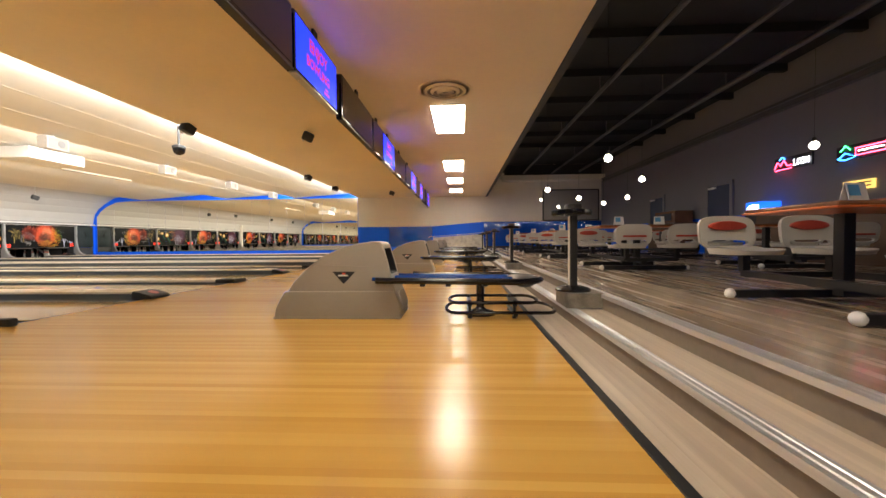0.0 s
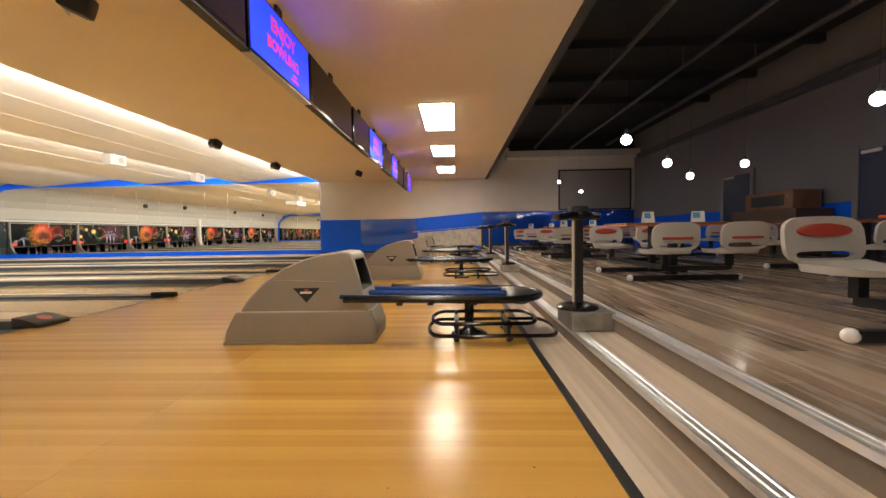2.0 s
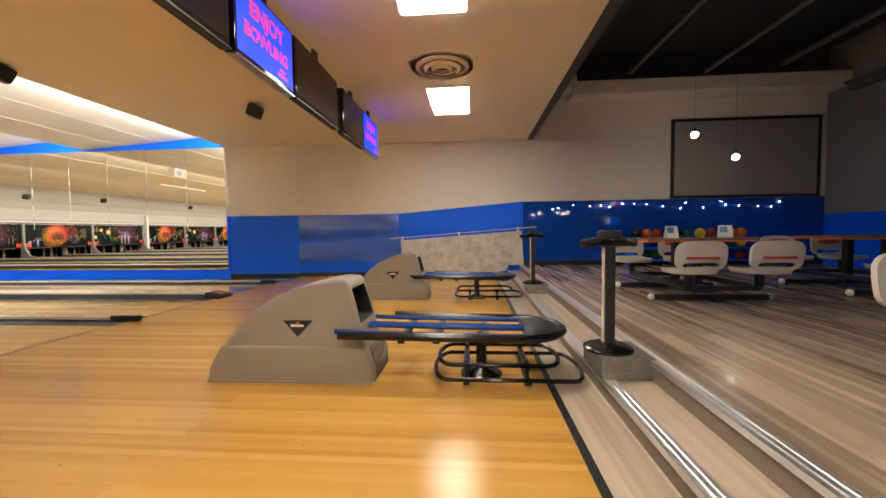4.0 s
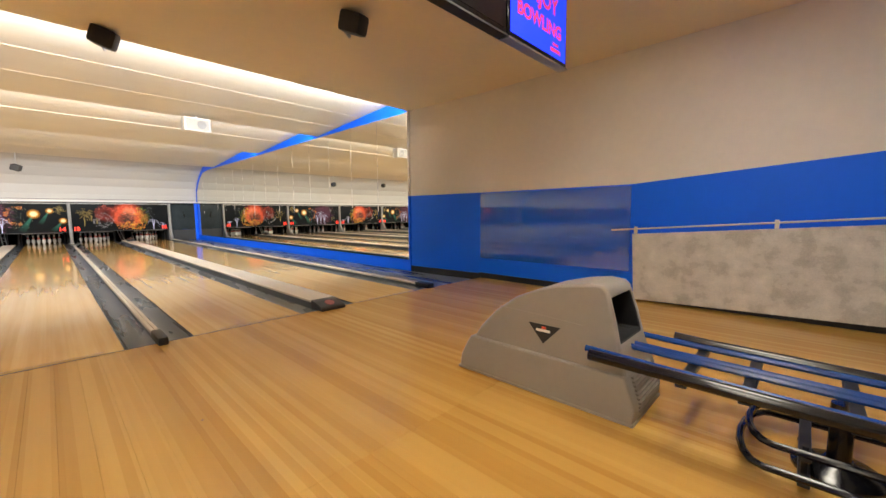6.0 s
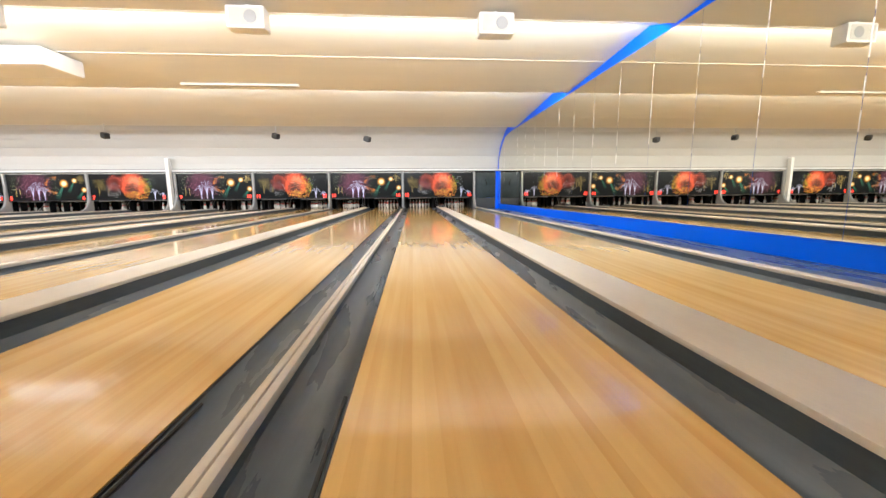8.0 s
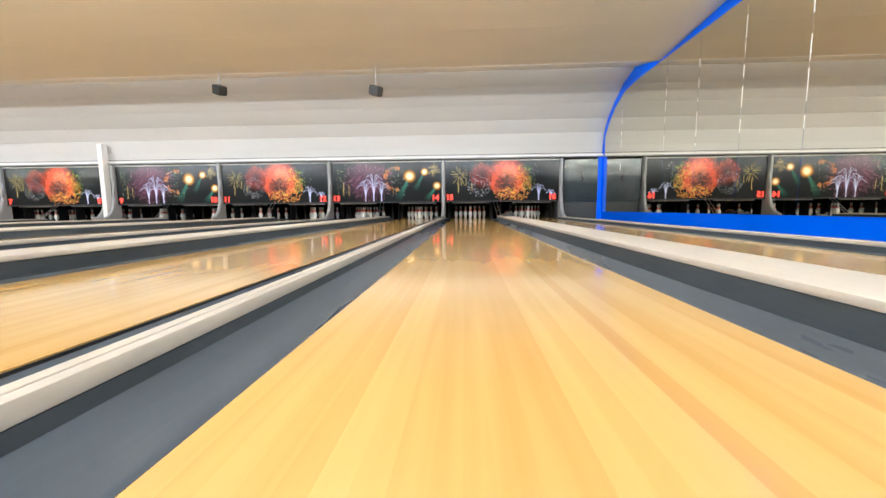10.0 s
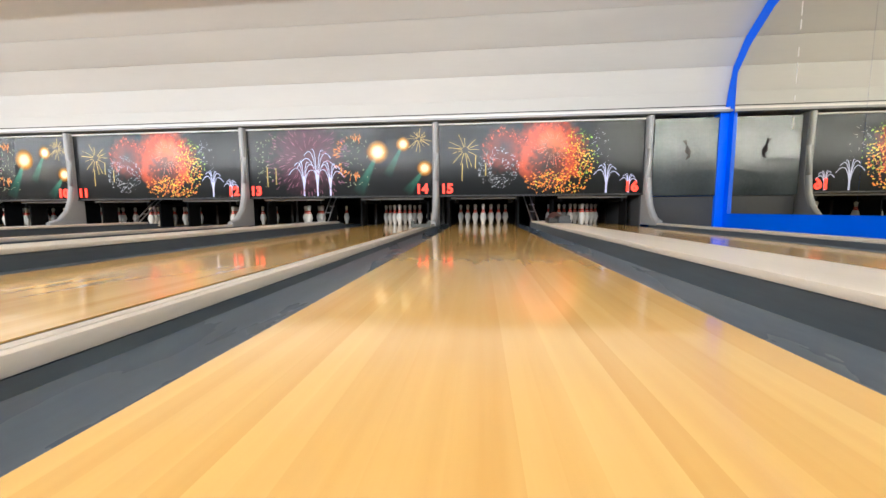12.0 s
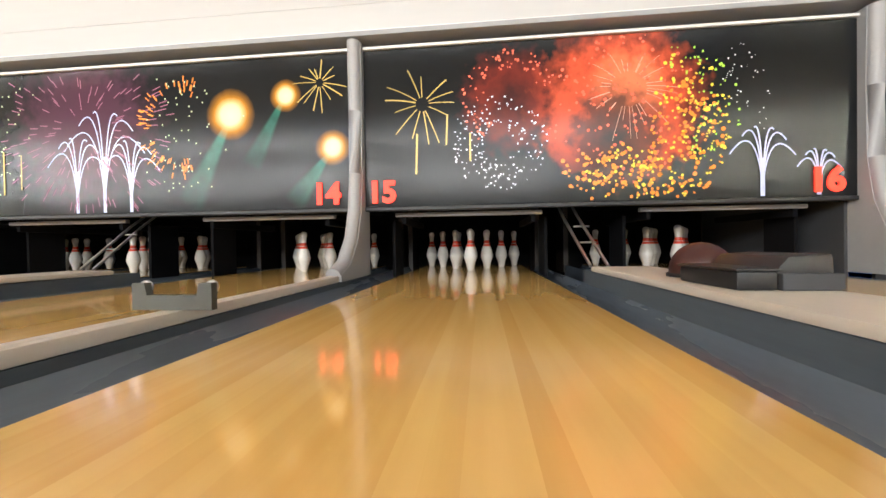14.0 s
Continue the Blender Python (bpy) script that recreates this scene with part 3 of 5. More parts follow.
def print_material(name, blobs, base, trails=()):
    """A dark printed panel with soft coloured bursts (y, z, radius, hole, colour, raggedness) and fading trails (y, z, dy, dz, width)."""
    m, nt, N, Lk, b = nodes_of(name)
    tc = N.new("ShaderNodeTexCoord")
    nz = N.new("ShaderNodeTexNoise")
    nz.inputs["Scale"].default_value, nz.inputs["Detail"].default_value = 11.0, 9
    Lk.new(tc.outputs["Object"], nz.inputs["Vector"])
    col = None

    def sums(op, a, k, c=None):
        n = N.new("ShaderNodeMath")
        n.operation = op
        for i, v in enumerate((a, k, c)):
            if v is None:
                continue
            if isinstance(v, (int, float)):
                n.inputs[i].default_value = v
            else:
                Lk.new(v, n.inputs[i])
        return n.outputs[0]

    def over(mask, colour):
        mx = N.new("ShaderNodeMix")
        mx.data_type = "RGBA"
        if col is None:
            mx.inputs[6].default_value = (*base, 1)
        else:
            Lk.new(col, mx.inputs[6])
        mx.inputs[7].default_value = (*colour, 1)
        Lk.new(mask, mx.inputs[0])
        return mx.outputs[2]

    for y, z, dy, dz, w in trails:
        length = math.hypot(dy, dz)
        rel = N.new("ShaderNodeVectorMath")
        rel.operation = "SUBTRACT"
        Lk.new(tc.outputs["Object"], rel.inputs[0])
        rel.inputs[1].default_value = (0, y, z)
        dots = []
        for vec in ((0, dy / length, dz / length), (0, -dz / length, dy / length)):
            n = N.new("ShaderNodeVectorMath")
            n.operation = "DOT_PRODUCT"
            Lk.new(rel.outputs[0], n.inputs[0])
            n.inputs[1].default_value = vec
            dots.append(n.outputs["Value"])
        u = sums("DIVIDE", dots[0], length)
        half = sums("MULTIPLY_ADD", u, w, w * 0.25)
        inside = sums("SUBTRACT", 1.0, sums("DIVIDE", sums("ABSOLUTE", dots[1], None), sums("MAXIMUM", half, 0.005)))
        inside = sums("MINIMUM", sums("MULTIPLY", sums("MAXIMUM", inside, 0.0), 2.2), 1.0)
        fade = sums("MAXIMUM", sums("SUBTRACT", 1.0, u), 0.0)
        start = sums("GREATER_THAN", u, 0.0)
        mask = sums("MULTIPLY", sums("MULTIPLY", inside, fade), start)
        mask = sums("MULTIPLY", mask, sums("MULTIPLY_ADD", nz.outputs[0], 0.9, 0.2))
        col = over(mask, (0.06, 0.28, 0.20))
    for y, z, r, hole, c, rag in blobs:
        dist = N.new("ShaderNodeVectorMath")
        dist.operation = "DISTANCE"
        Lk.new(tc.outputs["Object"], dist.inputs[0])
        dist.inputs[1].default_value = (0.0, y, z)
        rp = N.new("ShaderNodeValToRGB")
        el = rp.color_ramp.elements
        el[0].position, el[0].color = 0.0, (1 - hole,) * 3 + (1,)
        el[1].position, el[1].color = 1.0, (0, 0, 0, 1)
        for pos, v in ((0.55, 0.85), (0.78, 0.30)):
            el.new(pos).color = (v, v, v, 1)
        d = sums("DIVIDE", dist.outputs["Value"], r)
        d = sums("ADD", sums("MULTIPLY_ADD", nz.outputs[0], rag, d), -0.5 * rag)
        Lk.new(d, rp.inputs[0])
        col = over(rp.outputs[0], c)
    Lk.new(col, b.inputs["Base Color"])
    b.inputs["Roughness"].default_value, b.inputs["Specular IOR Level"].default_value = 0.16, 0.18
    return m


def flat_dots(name, dots, material, parent, label=""):
    """Thin printed shapes on a panel: each dot is (y, z, size_y, size_z, turn)."""
    bm = bmesh.new()
    for q, (y, z, a, b, t) in enumerate(dots):
        ring = []
        for i in range(6):
            u, w = a * math.cos(i * math.pi / 3), b * math.sin(i * math.pi / 3)
            ring.append(bm.verts.new((0.00006 * (q % 8), y + u * math.cos(t) - w * math.sin(t), z + u * math.sin(t) + w * math.cos(t))))
        bm.faces.new(ring)
    bmesh.ops.recalc_face_normals(bm, faces=bm.faces)
    return tagged(part(name, bm, material, parent, label), kind="stuff")


def strokes(name, lines, material, parent, label=""):
    """Thin printed strokes: polylines of (y, z) with a width."""
    bm = bmesh.new()
    for pts, w in lines:
        lift = 0.00006 * (lines.index((pts, w)) % 8)
        for (y0, z0), (y1, z1) in zip(pts, pts[1:]):
            d = Vector((y1 - y0, z1 - z0))
            n = Vector((-d.y, d.x)).normalized() * w / 2
            bm.faces.new([bm.verts.new((lift, y, z)) for y, z in ((y0 + n.x, z0 + n.y), (y1 + n.x, z1 + n.y), (y1 - n.x, z1 - n.y), (y0 - n.x, z0 - n.y))])
    return tagged(part(name, bm, material, parent, label), kind="stuff")


INK = {n: plain("ink_" + n, c, 0.3) for n, c in dict(white=(0.85, 0.86, 0.95), orange=(1.0, 0.27, 0.01), yellow=(1.0, 0.72, 0.05), green=(0.42, 0.75, 0.06), red=(0.95, 0.14, 0.06), pink=(0.34, 0.10, 0.19), palegreen=(0.62, 0.72, 0.42), salmon=(0.90, 0.42, 0.30), violet=(0.62, 0.66, 1.0), gold=(0.72, 0.52, 0.12)).items()}
PW, PZ0, PZ1 = P - 0.10, 0.52, 1.66     # a panel's width, foot and top
PMZ = (PZ0 + PZ1) / 2
RED, GLOWY, GLOWO = (0.84, 0.12, 0.05), (1.0, 0.93, 0.58), (0.85, 0.36, 0.03)
MAT_A = print_material("firework_print_red", [(-0.56, PMZ + 0.16, 0.40, 0.80, (0.20, 0.028, 0.020), 0.8), (0.15, PMZ + 0.12, 0.60, 0.0, RED, 0.8), (-0.10, PMZ - 0.10, 0.28, 0.0, RED, 0.8), (0.40, PMZ - 0.14, 0.24, 0.0, RED, 0.9), (0.22, PMZ + 0.20, 0.30, 0.0, (0.88, 0.24, 0.11), 0.9), (0.13, PMZ - 0.14, 0.45, 0.0, (0.05, 0.035, 0.03), 0.9)], (0.010, 0.011, 0.012))
MAT_B = print_material("firework_print_gold", [(-0.55, PMZ + 0.11, 0.72, 0.0, (0.085, 0.030, 0.055), 0.8)] + [q for y, z, g in ((0.69, 0.16, 0.20), (1.13, 0.28, 0.125), (1.49, -0.12, 0.135)) for q in ((y, PMZ + z, g, 0.0, GLOWO, 0.15), (y, PMZ + z, g * 0.66, 0.0, GLOWY, 0.1))], (0.010, 0.011, 0.012), [(0.66, PMZ + 0.08, -0.33, -0.62, 0.11), (1.10, PMZ + 0.23, -0.26, -0.48, 0.08), (1.45, PMZ - 0.18, -0.28, -0.36, 0.09)])


def fountain(y, z, h, lines):
    """Thin arcs that rise from one foot and droop outwards."""
    for s, top in ((-1, 0.80), (-0.62, 0.95), (-0.25, 1.0), (0.35, 0.97), (0.72, 0.90), (1, 0.74)):
        arc = []
        for i in range(15):
            u = i / 14
            arc.append((y + s * 0.22 * (h / 0.5) * u ** 1.8, z + h * top * math.sin(math.pi * (0.5 + 0.22 * abs(s)) * u)))
        lines.append((arc, 0.010))
    lines.append(([(y, z), (y, z + h * 0.55)], 0.028))


def burst(y, z, r0, r1, n, rng, thick=0.008):
    """Rays that leave a centre and droop a little."""
    out = []
    for i in range(n):
        a = 2 * math.pi * i / n + rng.uniform(-0.15, 0.15)
        r = r1 * rng.uniform(0.5, 1.0)
        out.append(([(y + q * math.cos(a), z + q * math.sin(a) - 0.5 * q * q) for q in (r0 + (r - r0) * j / 4 for j in range(5))], rng.uniform(0.5, 1.1) * thick))
    return out


def masking_unit(k):
    yc = pair_y(k)
    rng = random.Random(40 + k % 2)
    ob = thing("masking_unit", "dark firework-print masking panel above the pins", "masking unit", "masking units", (MASK_X, yc, 0))
    part("panel", bm_box(-0.05, 0.0, -PW / 2, PW / 2, PZ0, PZ1, 0.004), MAT_A if k % 2 == 0 else MAT_B, ob, "printed fireworks on a glossy dark panel")
    part("bottom_rail", bm_box(-0.06, 0.012, -PW / 2, PW / 2, PZ0 - 0.03, PZ0 - 0.001, 0.006), M_BLACK, ob, "black bottom rail")
    part("top_rail", bm_box(-0.06, 0.02, -PW / 2, PW / 2, PZ1 + 0.001, PZ1 + 0.022, 0.004), M_WHITE, ob, "white top rail")
    art = []
    if k % 2 == 0:
        def ring(y, z, r0, r1, n, s0, s1, lo=0.0, hi=2 * math.pi):
            d = []
            for _ in range(n):
                a, r = rng.uniform(lo, hi), r0 + (r1 - r0) * rng.random() ** 0.7
                yy, zz = y + r * math.cos(a), z + r * math.sin(a)
                s = rng.uniform(s0, s1)
                if abs(yy) < PW / 2 - 0.03 and PZ0 + 0.02 < zz < PZ1 - 0.02:
                    d.append((yy, zz, s, s * rng.uniform(0.7, 1.2), a))
            return d
        art.append(strokes("print", burst(0.22, PMZ + 0.20, 0.12, 0.34, 34, rng, 0.004), INK["salmon"], ob, "salmon rays"))
        art.append(flat_dots("print", ring(-0.66, PMZ - 0.14, 0.10, 0.34, 210, 0.004, 0.008), INK["white"], ob, "white sparks"))
        art.append(flat_dots("print", ring(-0.56, PMZ + 0.16, 0.20, 0.36, 90, 0.005, 0.011, 0.3, 4.2), INK["red"], ob, "red sparks"))
        art.append(flat_dots("print", ring(0.20, PMZ + 0.05, 0.05, 0.52, 170, 0.006, 0.014), INK["red"], ob, "red sparks"))
        art.append(flat_dots("print", ring(0.28, PMZ - 0.14, 0.08, 0.56, 270, 0.008, 0.017, -2.9, 1.0), INK["orange"], ob, "orange sparks"))
        art.append(flat_dots("print", ring(0.33, PMZ - 0.06, 0.16, 0.56, 190, 0.006, 0.013, -2.5, 1.3), INK["yellow"], ob, "yellow sparks"))
        art.append(flat_dots("print", ring(0.42, PMZ, 0.25, 0.52, 60, 0.005, 0.010, -0.9, 1.4), INK["green"], ob, "green sparks"))
        art.append(flat_dots("print", ring(0.75, PMZ + 0.10, 0.10, 0.40, 40, 0.003, 0.006, -0.6, 1.2), INK["white"], ob, "faint white sparks"))
        art.append(strokes("print", burst(-1.20, PMZ + 0.16, 0.05, 0.34, 13, rng, 0.009), INK["gold"], ob, "golden star burst"))
        ls = []
        fountain(1.06, PZ0 + 0.01, 0.46, ls)
        fountain(1.40, PZ0 + 0.01, 0.30, ls)
        art.append(strokes("print", ls, INK["violet"], ob, "pale violet fountain"))
        art.append(strokes("print", [([(-1.25, PMZ - 0.34), (-1.24, PMZ - 0.05)], 0.014), ([(-1.03, PMZ - 0.14), (-1.02, PMZ + 0.08)], 0.012), ([(-0.86, PMZ - 0.26), (-0.86, PMZ - 0.06)], 0.012)], INK["gold"], ob, "golden streaks"))
    else:
        ls = []
        for y, h in ((-0.62, 0.60), (-0.38, 0.80), (-0.15, 0.56)):
            fountain(y, PZ0 + 0.01, h, ls)
        art.append(strokes("print", ls, INK["violet"], ob, "pale violet fountains"))
        sp = []
        for _ in range(190):
            a, r = rng.uniform(0, 2 * math.pi), 0.12 + 0.62 * rng.random() ** 0.8
            y, z = -0.55 + r * math.cos(a), PMZ + 0.11 + r * math.sin(a)
            if -PW / 2 + 0.1 < y < 0.2 and PZ0 + 0.06 < z < PZ1 - 0.08:
                sp.append(([(y, z), (y + 0.07 * math.cos(a), z + 0.07 * math.sin(a))], 0.007))
        art.append(strokes("print", sp, INK["pink"], ob, "dull pink streaks"))
        sp = []
        for _ in range(70):
            a, r = rng.uniform(1.2, 5.0), rng.uniform(0.24, 0.36)
            y, z = 0.28 + r * math.cos(a), PMZ + 0.08 + r * math.sin(a)
            sp.append(([(y, z), (y + 0.045 * math.cos(a), z + 0.045 * math.sin(a))], 0.009))
        art.append(strokes("print", sp, INK["orange"], ob, "orange streaks"))
        art.append(flat_dots("print", [(rng.choice((-1.35, -1.25, 0.2, 0.38)) + rng.gauss(0, 0.13), PMZ + rng.uniform(-0.42, 0.48), 0.007, 0.007, 0) for _ in range(120)], INK["palegreen"], ob, "pale green sparks"))
        art.append(strokes("print", burst(1.40, PMZ + 0.36, 0.03, 0.21, 14, rng, 0.008), INK["gold"], ob, "golden star burst"))
        art.append(strokes("print", [([(-1.28, PMZ - 0.40), (-1.28, PMZ - 0.05)], 0.012), ([(-1.12, PMZ - 0.36), (-1.12, PMZ - 0.08)], 0.010)], INK["gold"], ob, "golden streaks"))
    for i, o in enumerate(art):
        o.location.x = 0.0022 + 0.0006 * i
    for s, n in ((-1, 15 - 2 * k), (1, 16 - 2 * k)):
        t = new("lane_number", text_mesh(str(n), 0.215, M_NUM, 0.006))
        t.parent = ob
        t.matrix_local = pose(0.012, s * (PW / 2 - (0.13 if s < 0 else 0.19)), PZ0 + 0.10, 90, 0, 90)
        t["label"] = "red lit lane number"
    return ob


def fin(y, w):
    """Curved grey fin between two masking units."""
    f = thing("masking_fin", "grey curved fin between masking panels", "divider fin", "masking fins", (MASK_X, y, 0))
    front = [(0.06, 1.70), (0.05, 1.2), (0.06, 0.75), (0.10, 0.48), (0.18, 0.28), (0.33, 0.12), (0.50, 0.06), (0.50, 0.02)]
    bm = bm_extrude(front + [(-0.10, 0.02), (-0.10, 1.70)], -w / 2, w / 2)
    part("body", bm, M_MASK, f)
    part("front_edge", bm_tube([(x + 0.004, 0, z) for x, z in front[:-1]], w * 0.46, 10), M_MASK, f, "rounded front edge", True)
    return f


for k in range(8):
    masking_unit(k)
for k in range(8):
    fin(pair_y(k) + P / 2, 0.10)
fin(pair_y(3) - P / 2, 0.10)
fin(pair_y(7) - P / 2, 0.10)
# short blank panel between the last fin and the mirror wall
bl = thing("blank_panel", "torn glossy black plastic panel beside the masking", "panel", at=(MASK_X, 0, 0))
part("sheet", bm_box(-0.03, 0.0, 2.66, MIRROR_Y - 0.13, PZ0 - 0.05, PZ1), M_PLASTIC, bl)
part("lower_sheet", bm_box(-0.06, -0.035, 2.66, MIRROR_Y - 0.13, -0.05, PZ0 - 0.06), M_GREYDARK, bl, "dull dark grey lower sheet")
part("tear", bm_extrude_x([(3.08, 1.32), (3.14, 1.24), (3.12, 1.15), (3.17, 1.10), (3.13, 1.02), (3.20, 1.06), (3.21, 1.16), (3.15, 1.25), (3.14, 1.33)], 0.0005, 0.004), M_PIT, bl, "ragged black tear")
structure("trim_wall_end", bm_box(MASK_X - 0.15, MASK_X + 0.02, MIRROR_Y - 0.13, MIRROR_Y - 0.003, -0.1, 1.76, 0.004), M_BLUE, "blue boxed wall end")
structure("trim_masking_top", bm_box(MASK_X - 0.12, MASK_X + 0.10, FAR_Y, MIRROR_Y - 0.003, 1.72, 1.755, 0.005), M_MASK, "grey ledge above the masking")
structure("trim_masking_white", bm_box(MASK_X - 0.12, MASK_X + 0.03, FAR_Y, MIRROR_Y - 0.003, 1.757, 1.80), M_WHITE, "white strip above the masking")
# building column that shows beside the masking
structure("column", bm_box(MASK_X + 0.05, MASK_X + 0.25, pair_y(3) - P / 2 - 0.22, pair_y(3) - P / 2 - 0.08, 0.0, 2.3, 0.01), M_WHITE, "white building column")

# pits: kickback sides, rear curtain, deck lamp bar
for k in range(8):
    yc = pair_y(k)
    pit = tagged(thing("pit", "dark pinsetter pit with brown kickback sides", "pit", "pits"), kind="structure")
    for s in (-1, 1):
        c = yc + s * PAIR0
        for q in (-1, 1):
            yy = c + q * (HALF + 0.20)
            part("kickback", bm_box(-19.69, -19.25, yy - 0.025, yy + 0.025, -0.1, 1.2), M_KICK_SHADE, pit, "scuffed brown kickback plate, pit shade put into its colour")
        # brown posts take the near-black too, as shade
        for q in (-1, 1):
            part("kickback_post", bm_box(-18.15, -17.85, c + q * 0.60 - 0.012, c + q * 0.60 + 0.012, -0.02, 0.44), M_PIT, pit, "kickback post, near-black to hold the pit shade")
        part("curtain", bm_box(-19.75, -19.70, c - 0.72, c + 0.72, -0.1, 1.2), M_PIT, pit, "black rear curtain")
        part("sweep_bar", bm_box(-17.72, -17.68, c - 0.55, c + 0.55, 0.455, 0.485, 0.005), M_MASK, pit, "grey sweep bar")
        part("sweep_arm", bm_box(-18.6, -17.7, c - 0.50, c - 0.47, 0.40, 0.455, 0.005), M_PIT, pit, "sweep arm, near-black to hold the pit shade")
        part("sweep_arm", bm_box(-18.6, -17.7, c + 0.47, c + 0.50, 0.40, 0.455, 0.005), M_PIT, pit, "sweep arm, near-black to hold the pit shade")
        part("pinsetter_deck", bm_box(-19.5, -17.9, c - 0.50, c + 0.50, 0.62, 0.70), M_PIT, pit, "pinsetter deck, near-black to hold the pit shade")
    # ball lift rails at the end of the capping
    lift = thing("ball_lift_rails", "pair of bright metal rails at the capping end", "rails", "ball lift rails")
    for q in (-0.05, 0.05):
        part("rail", bm_tube([(-17.15, yc + q - 0.10, 0.10), (-17.6, yc + q - 0.16, 0.42), (-17.75, yc + q - 0.17, 0.52)], 0.010), M_STEEL, lift)
    for x, z in ((-17.35, 0.24), (-17.5, 0.35)):
        part("rung", bm_tube([(x, yc - 0.16, z), (x, yc - 0.06, z)], 0.006), M_STEEL, lift)
structure("wall_pit_side", bm_box(-19.69, -17.62, pair_y(0) + P / 2 - 0.07, pair_y(0) + P / 2 - 0.045, -0.14, 1.2), M_GREYDARK, "dark grey side sheet of the last pit")
# ball lift box with a dark red ball on the last capping
bx = thing("ball_accelerator_box", "low black box with an arched cover on the capping", "machine cover", at=(-15.94, pair_y(0) + 0.004, 0.10))
part("box", bm_box(-0.30, 0.0, -0.105, 0.0, 0.0, 0.052, 0.010), M_BLACK, bx, "", True)
part("lid", bm_box(-0.31, 0.006, -0.110, 0.004, 0.0525, 0.060, 0.003), M_BLACK, bx, "thin dark lid")
bm = bm_extrude_x([(0.010, 0.0), (0.010, 0.056), (0.040, 0.092), (0.150, 0.098), (0.158, 0.0)], -0.325, -0.02)
bmesh.ops.bevel(bm, geom=list(bm.edges), offset=0.008, segments=2, affect="EDGES", profile=0.6)
part("cover", bm, M_BLACK, bx, "dark sloped cover", True)
part("front_plate", bm_box(-0.019, 0.004, 0.008, 0.160, 0.0, 0.046, 0.004), M_GREYDARK, bx, "worn dark grey front plate")
part("opening_rim", bm_lathe([(0.116, 0.0), (0.116, 0.010), (0.112, 0.014), (0.106, 0.010)], 24), M_BLACK, bx, "black rim of the ball opening", True).location = (-0.45, 0.046, 0.001)
bm = bmesh.new()
bmesh.ops.create_uvsphere(bm, u_segments=20, v_segments=12, radius=0.108)
ball = tagged(part("bowling_ball", bm, paint("ball_dark_red", (0.045, 0.012, 0.009), 0.35, 0.3, 6), None, "", True), "dark red bowling ball sunk in the ball lift opening", "bowling ball")
ball.location = (-16.39, pair_y(0) + 0.050, 0.125)
br = thing("gutter_bracket", "grey metal bracket with two bolts on a divider", "bracket", at=(-15.86, pair_y(0) - P / 2, 0.058))
br.rotation_euler = (0, 0, radians(90))
br.scale = (0.78, 0.78, 0.78)
part("plate", bm_extrude([(-0.16, 0.0), (-0.16, 0.10), (-0.11, 0.10), (-0.10, 0.055), (0.10, 0.055), (0.11, 0.10), (0.16, 0.10), (0.16, 0.0)], -0.015, 0.015), paint("dull_zinc", (0.075, 0.075, 0.062), 0.5, 0.2, 4.0), br)
for x in (-0.135, 0.135):
    b_ = part("bolt", bm_lathe([(0.026, 0), (0.028, 0.010), (0.018, 0.022)], 10), M_STEEL, br)
    b_.matrix_local = pose(x, 0.015, 0.082, -90, 0, 0)

# pins
PINPROF = [(0.0258, 0.0), (0.030, 0.01), (0.0375, 0.05), (0.0495, 0.086), (0.0590, 0.115), (0.0605, 0.125), (0.0570, 0.15), (0.0480, 0.19), (0.0350, 0.222), (0.0250, 0.25), (0.0225, 0.27), (0.0235, 0.30), (0.0290, 0.33), (0.0323, 0.345), (0.0305, 0.362), (0.0200, 0.377), (0.006, 0.381)]
pin = thing("bowling_pin", "white bowling pin with red neck stripes", "bowling pin", "bowling pins", (-18.29, 0, 0.001))
part("body", bm_lathe(PINPROF, 14), M_PIN, pin, "", True)
part("stripe", bm_lathe([(0.0372, 0.2185), (0.0330, 0.230), (0.0300, 0.240)], 14), M_PINRED, pin, "red stripe", True)
part("stripe", bm_lathe([(0.0272, 0.246), (0.0240, 0.262), (0.0238, 0.275)], 14), M_PINRED, pin, "red stripe", True)
rng = random.Random(5)
for number in range(1, 17):
    k = (16 - number) // 2
    c = pair_y(k) + (PAIR0 if number % 2 == 0 else -PAIR0)
    for row in range(4):
        for i in range(row + 1):
            copy_thing(pin, pose(-18.29 - row * 0.264, c + (i - row / 2) * 0.3048, 0.001, 0, 0, rng.uniform(0, 360)))

# ---- ball returns ----


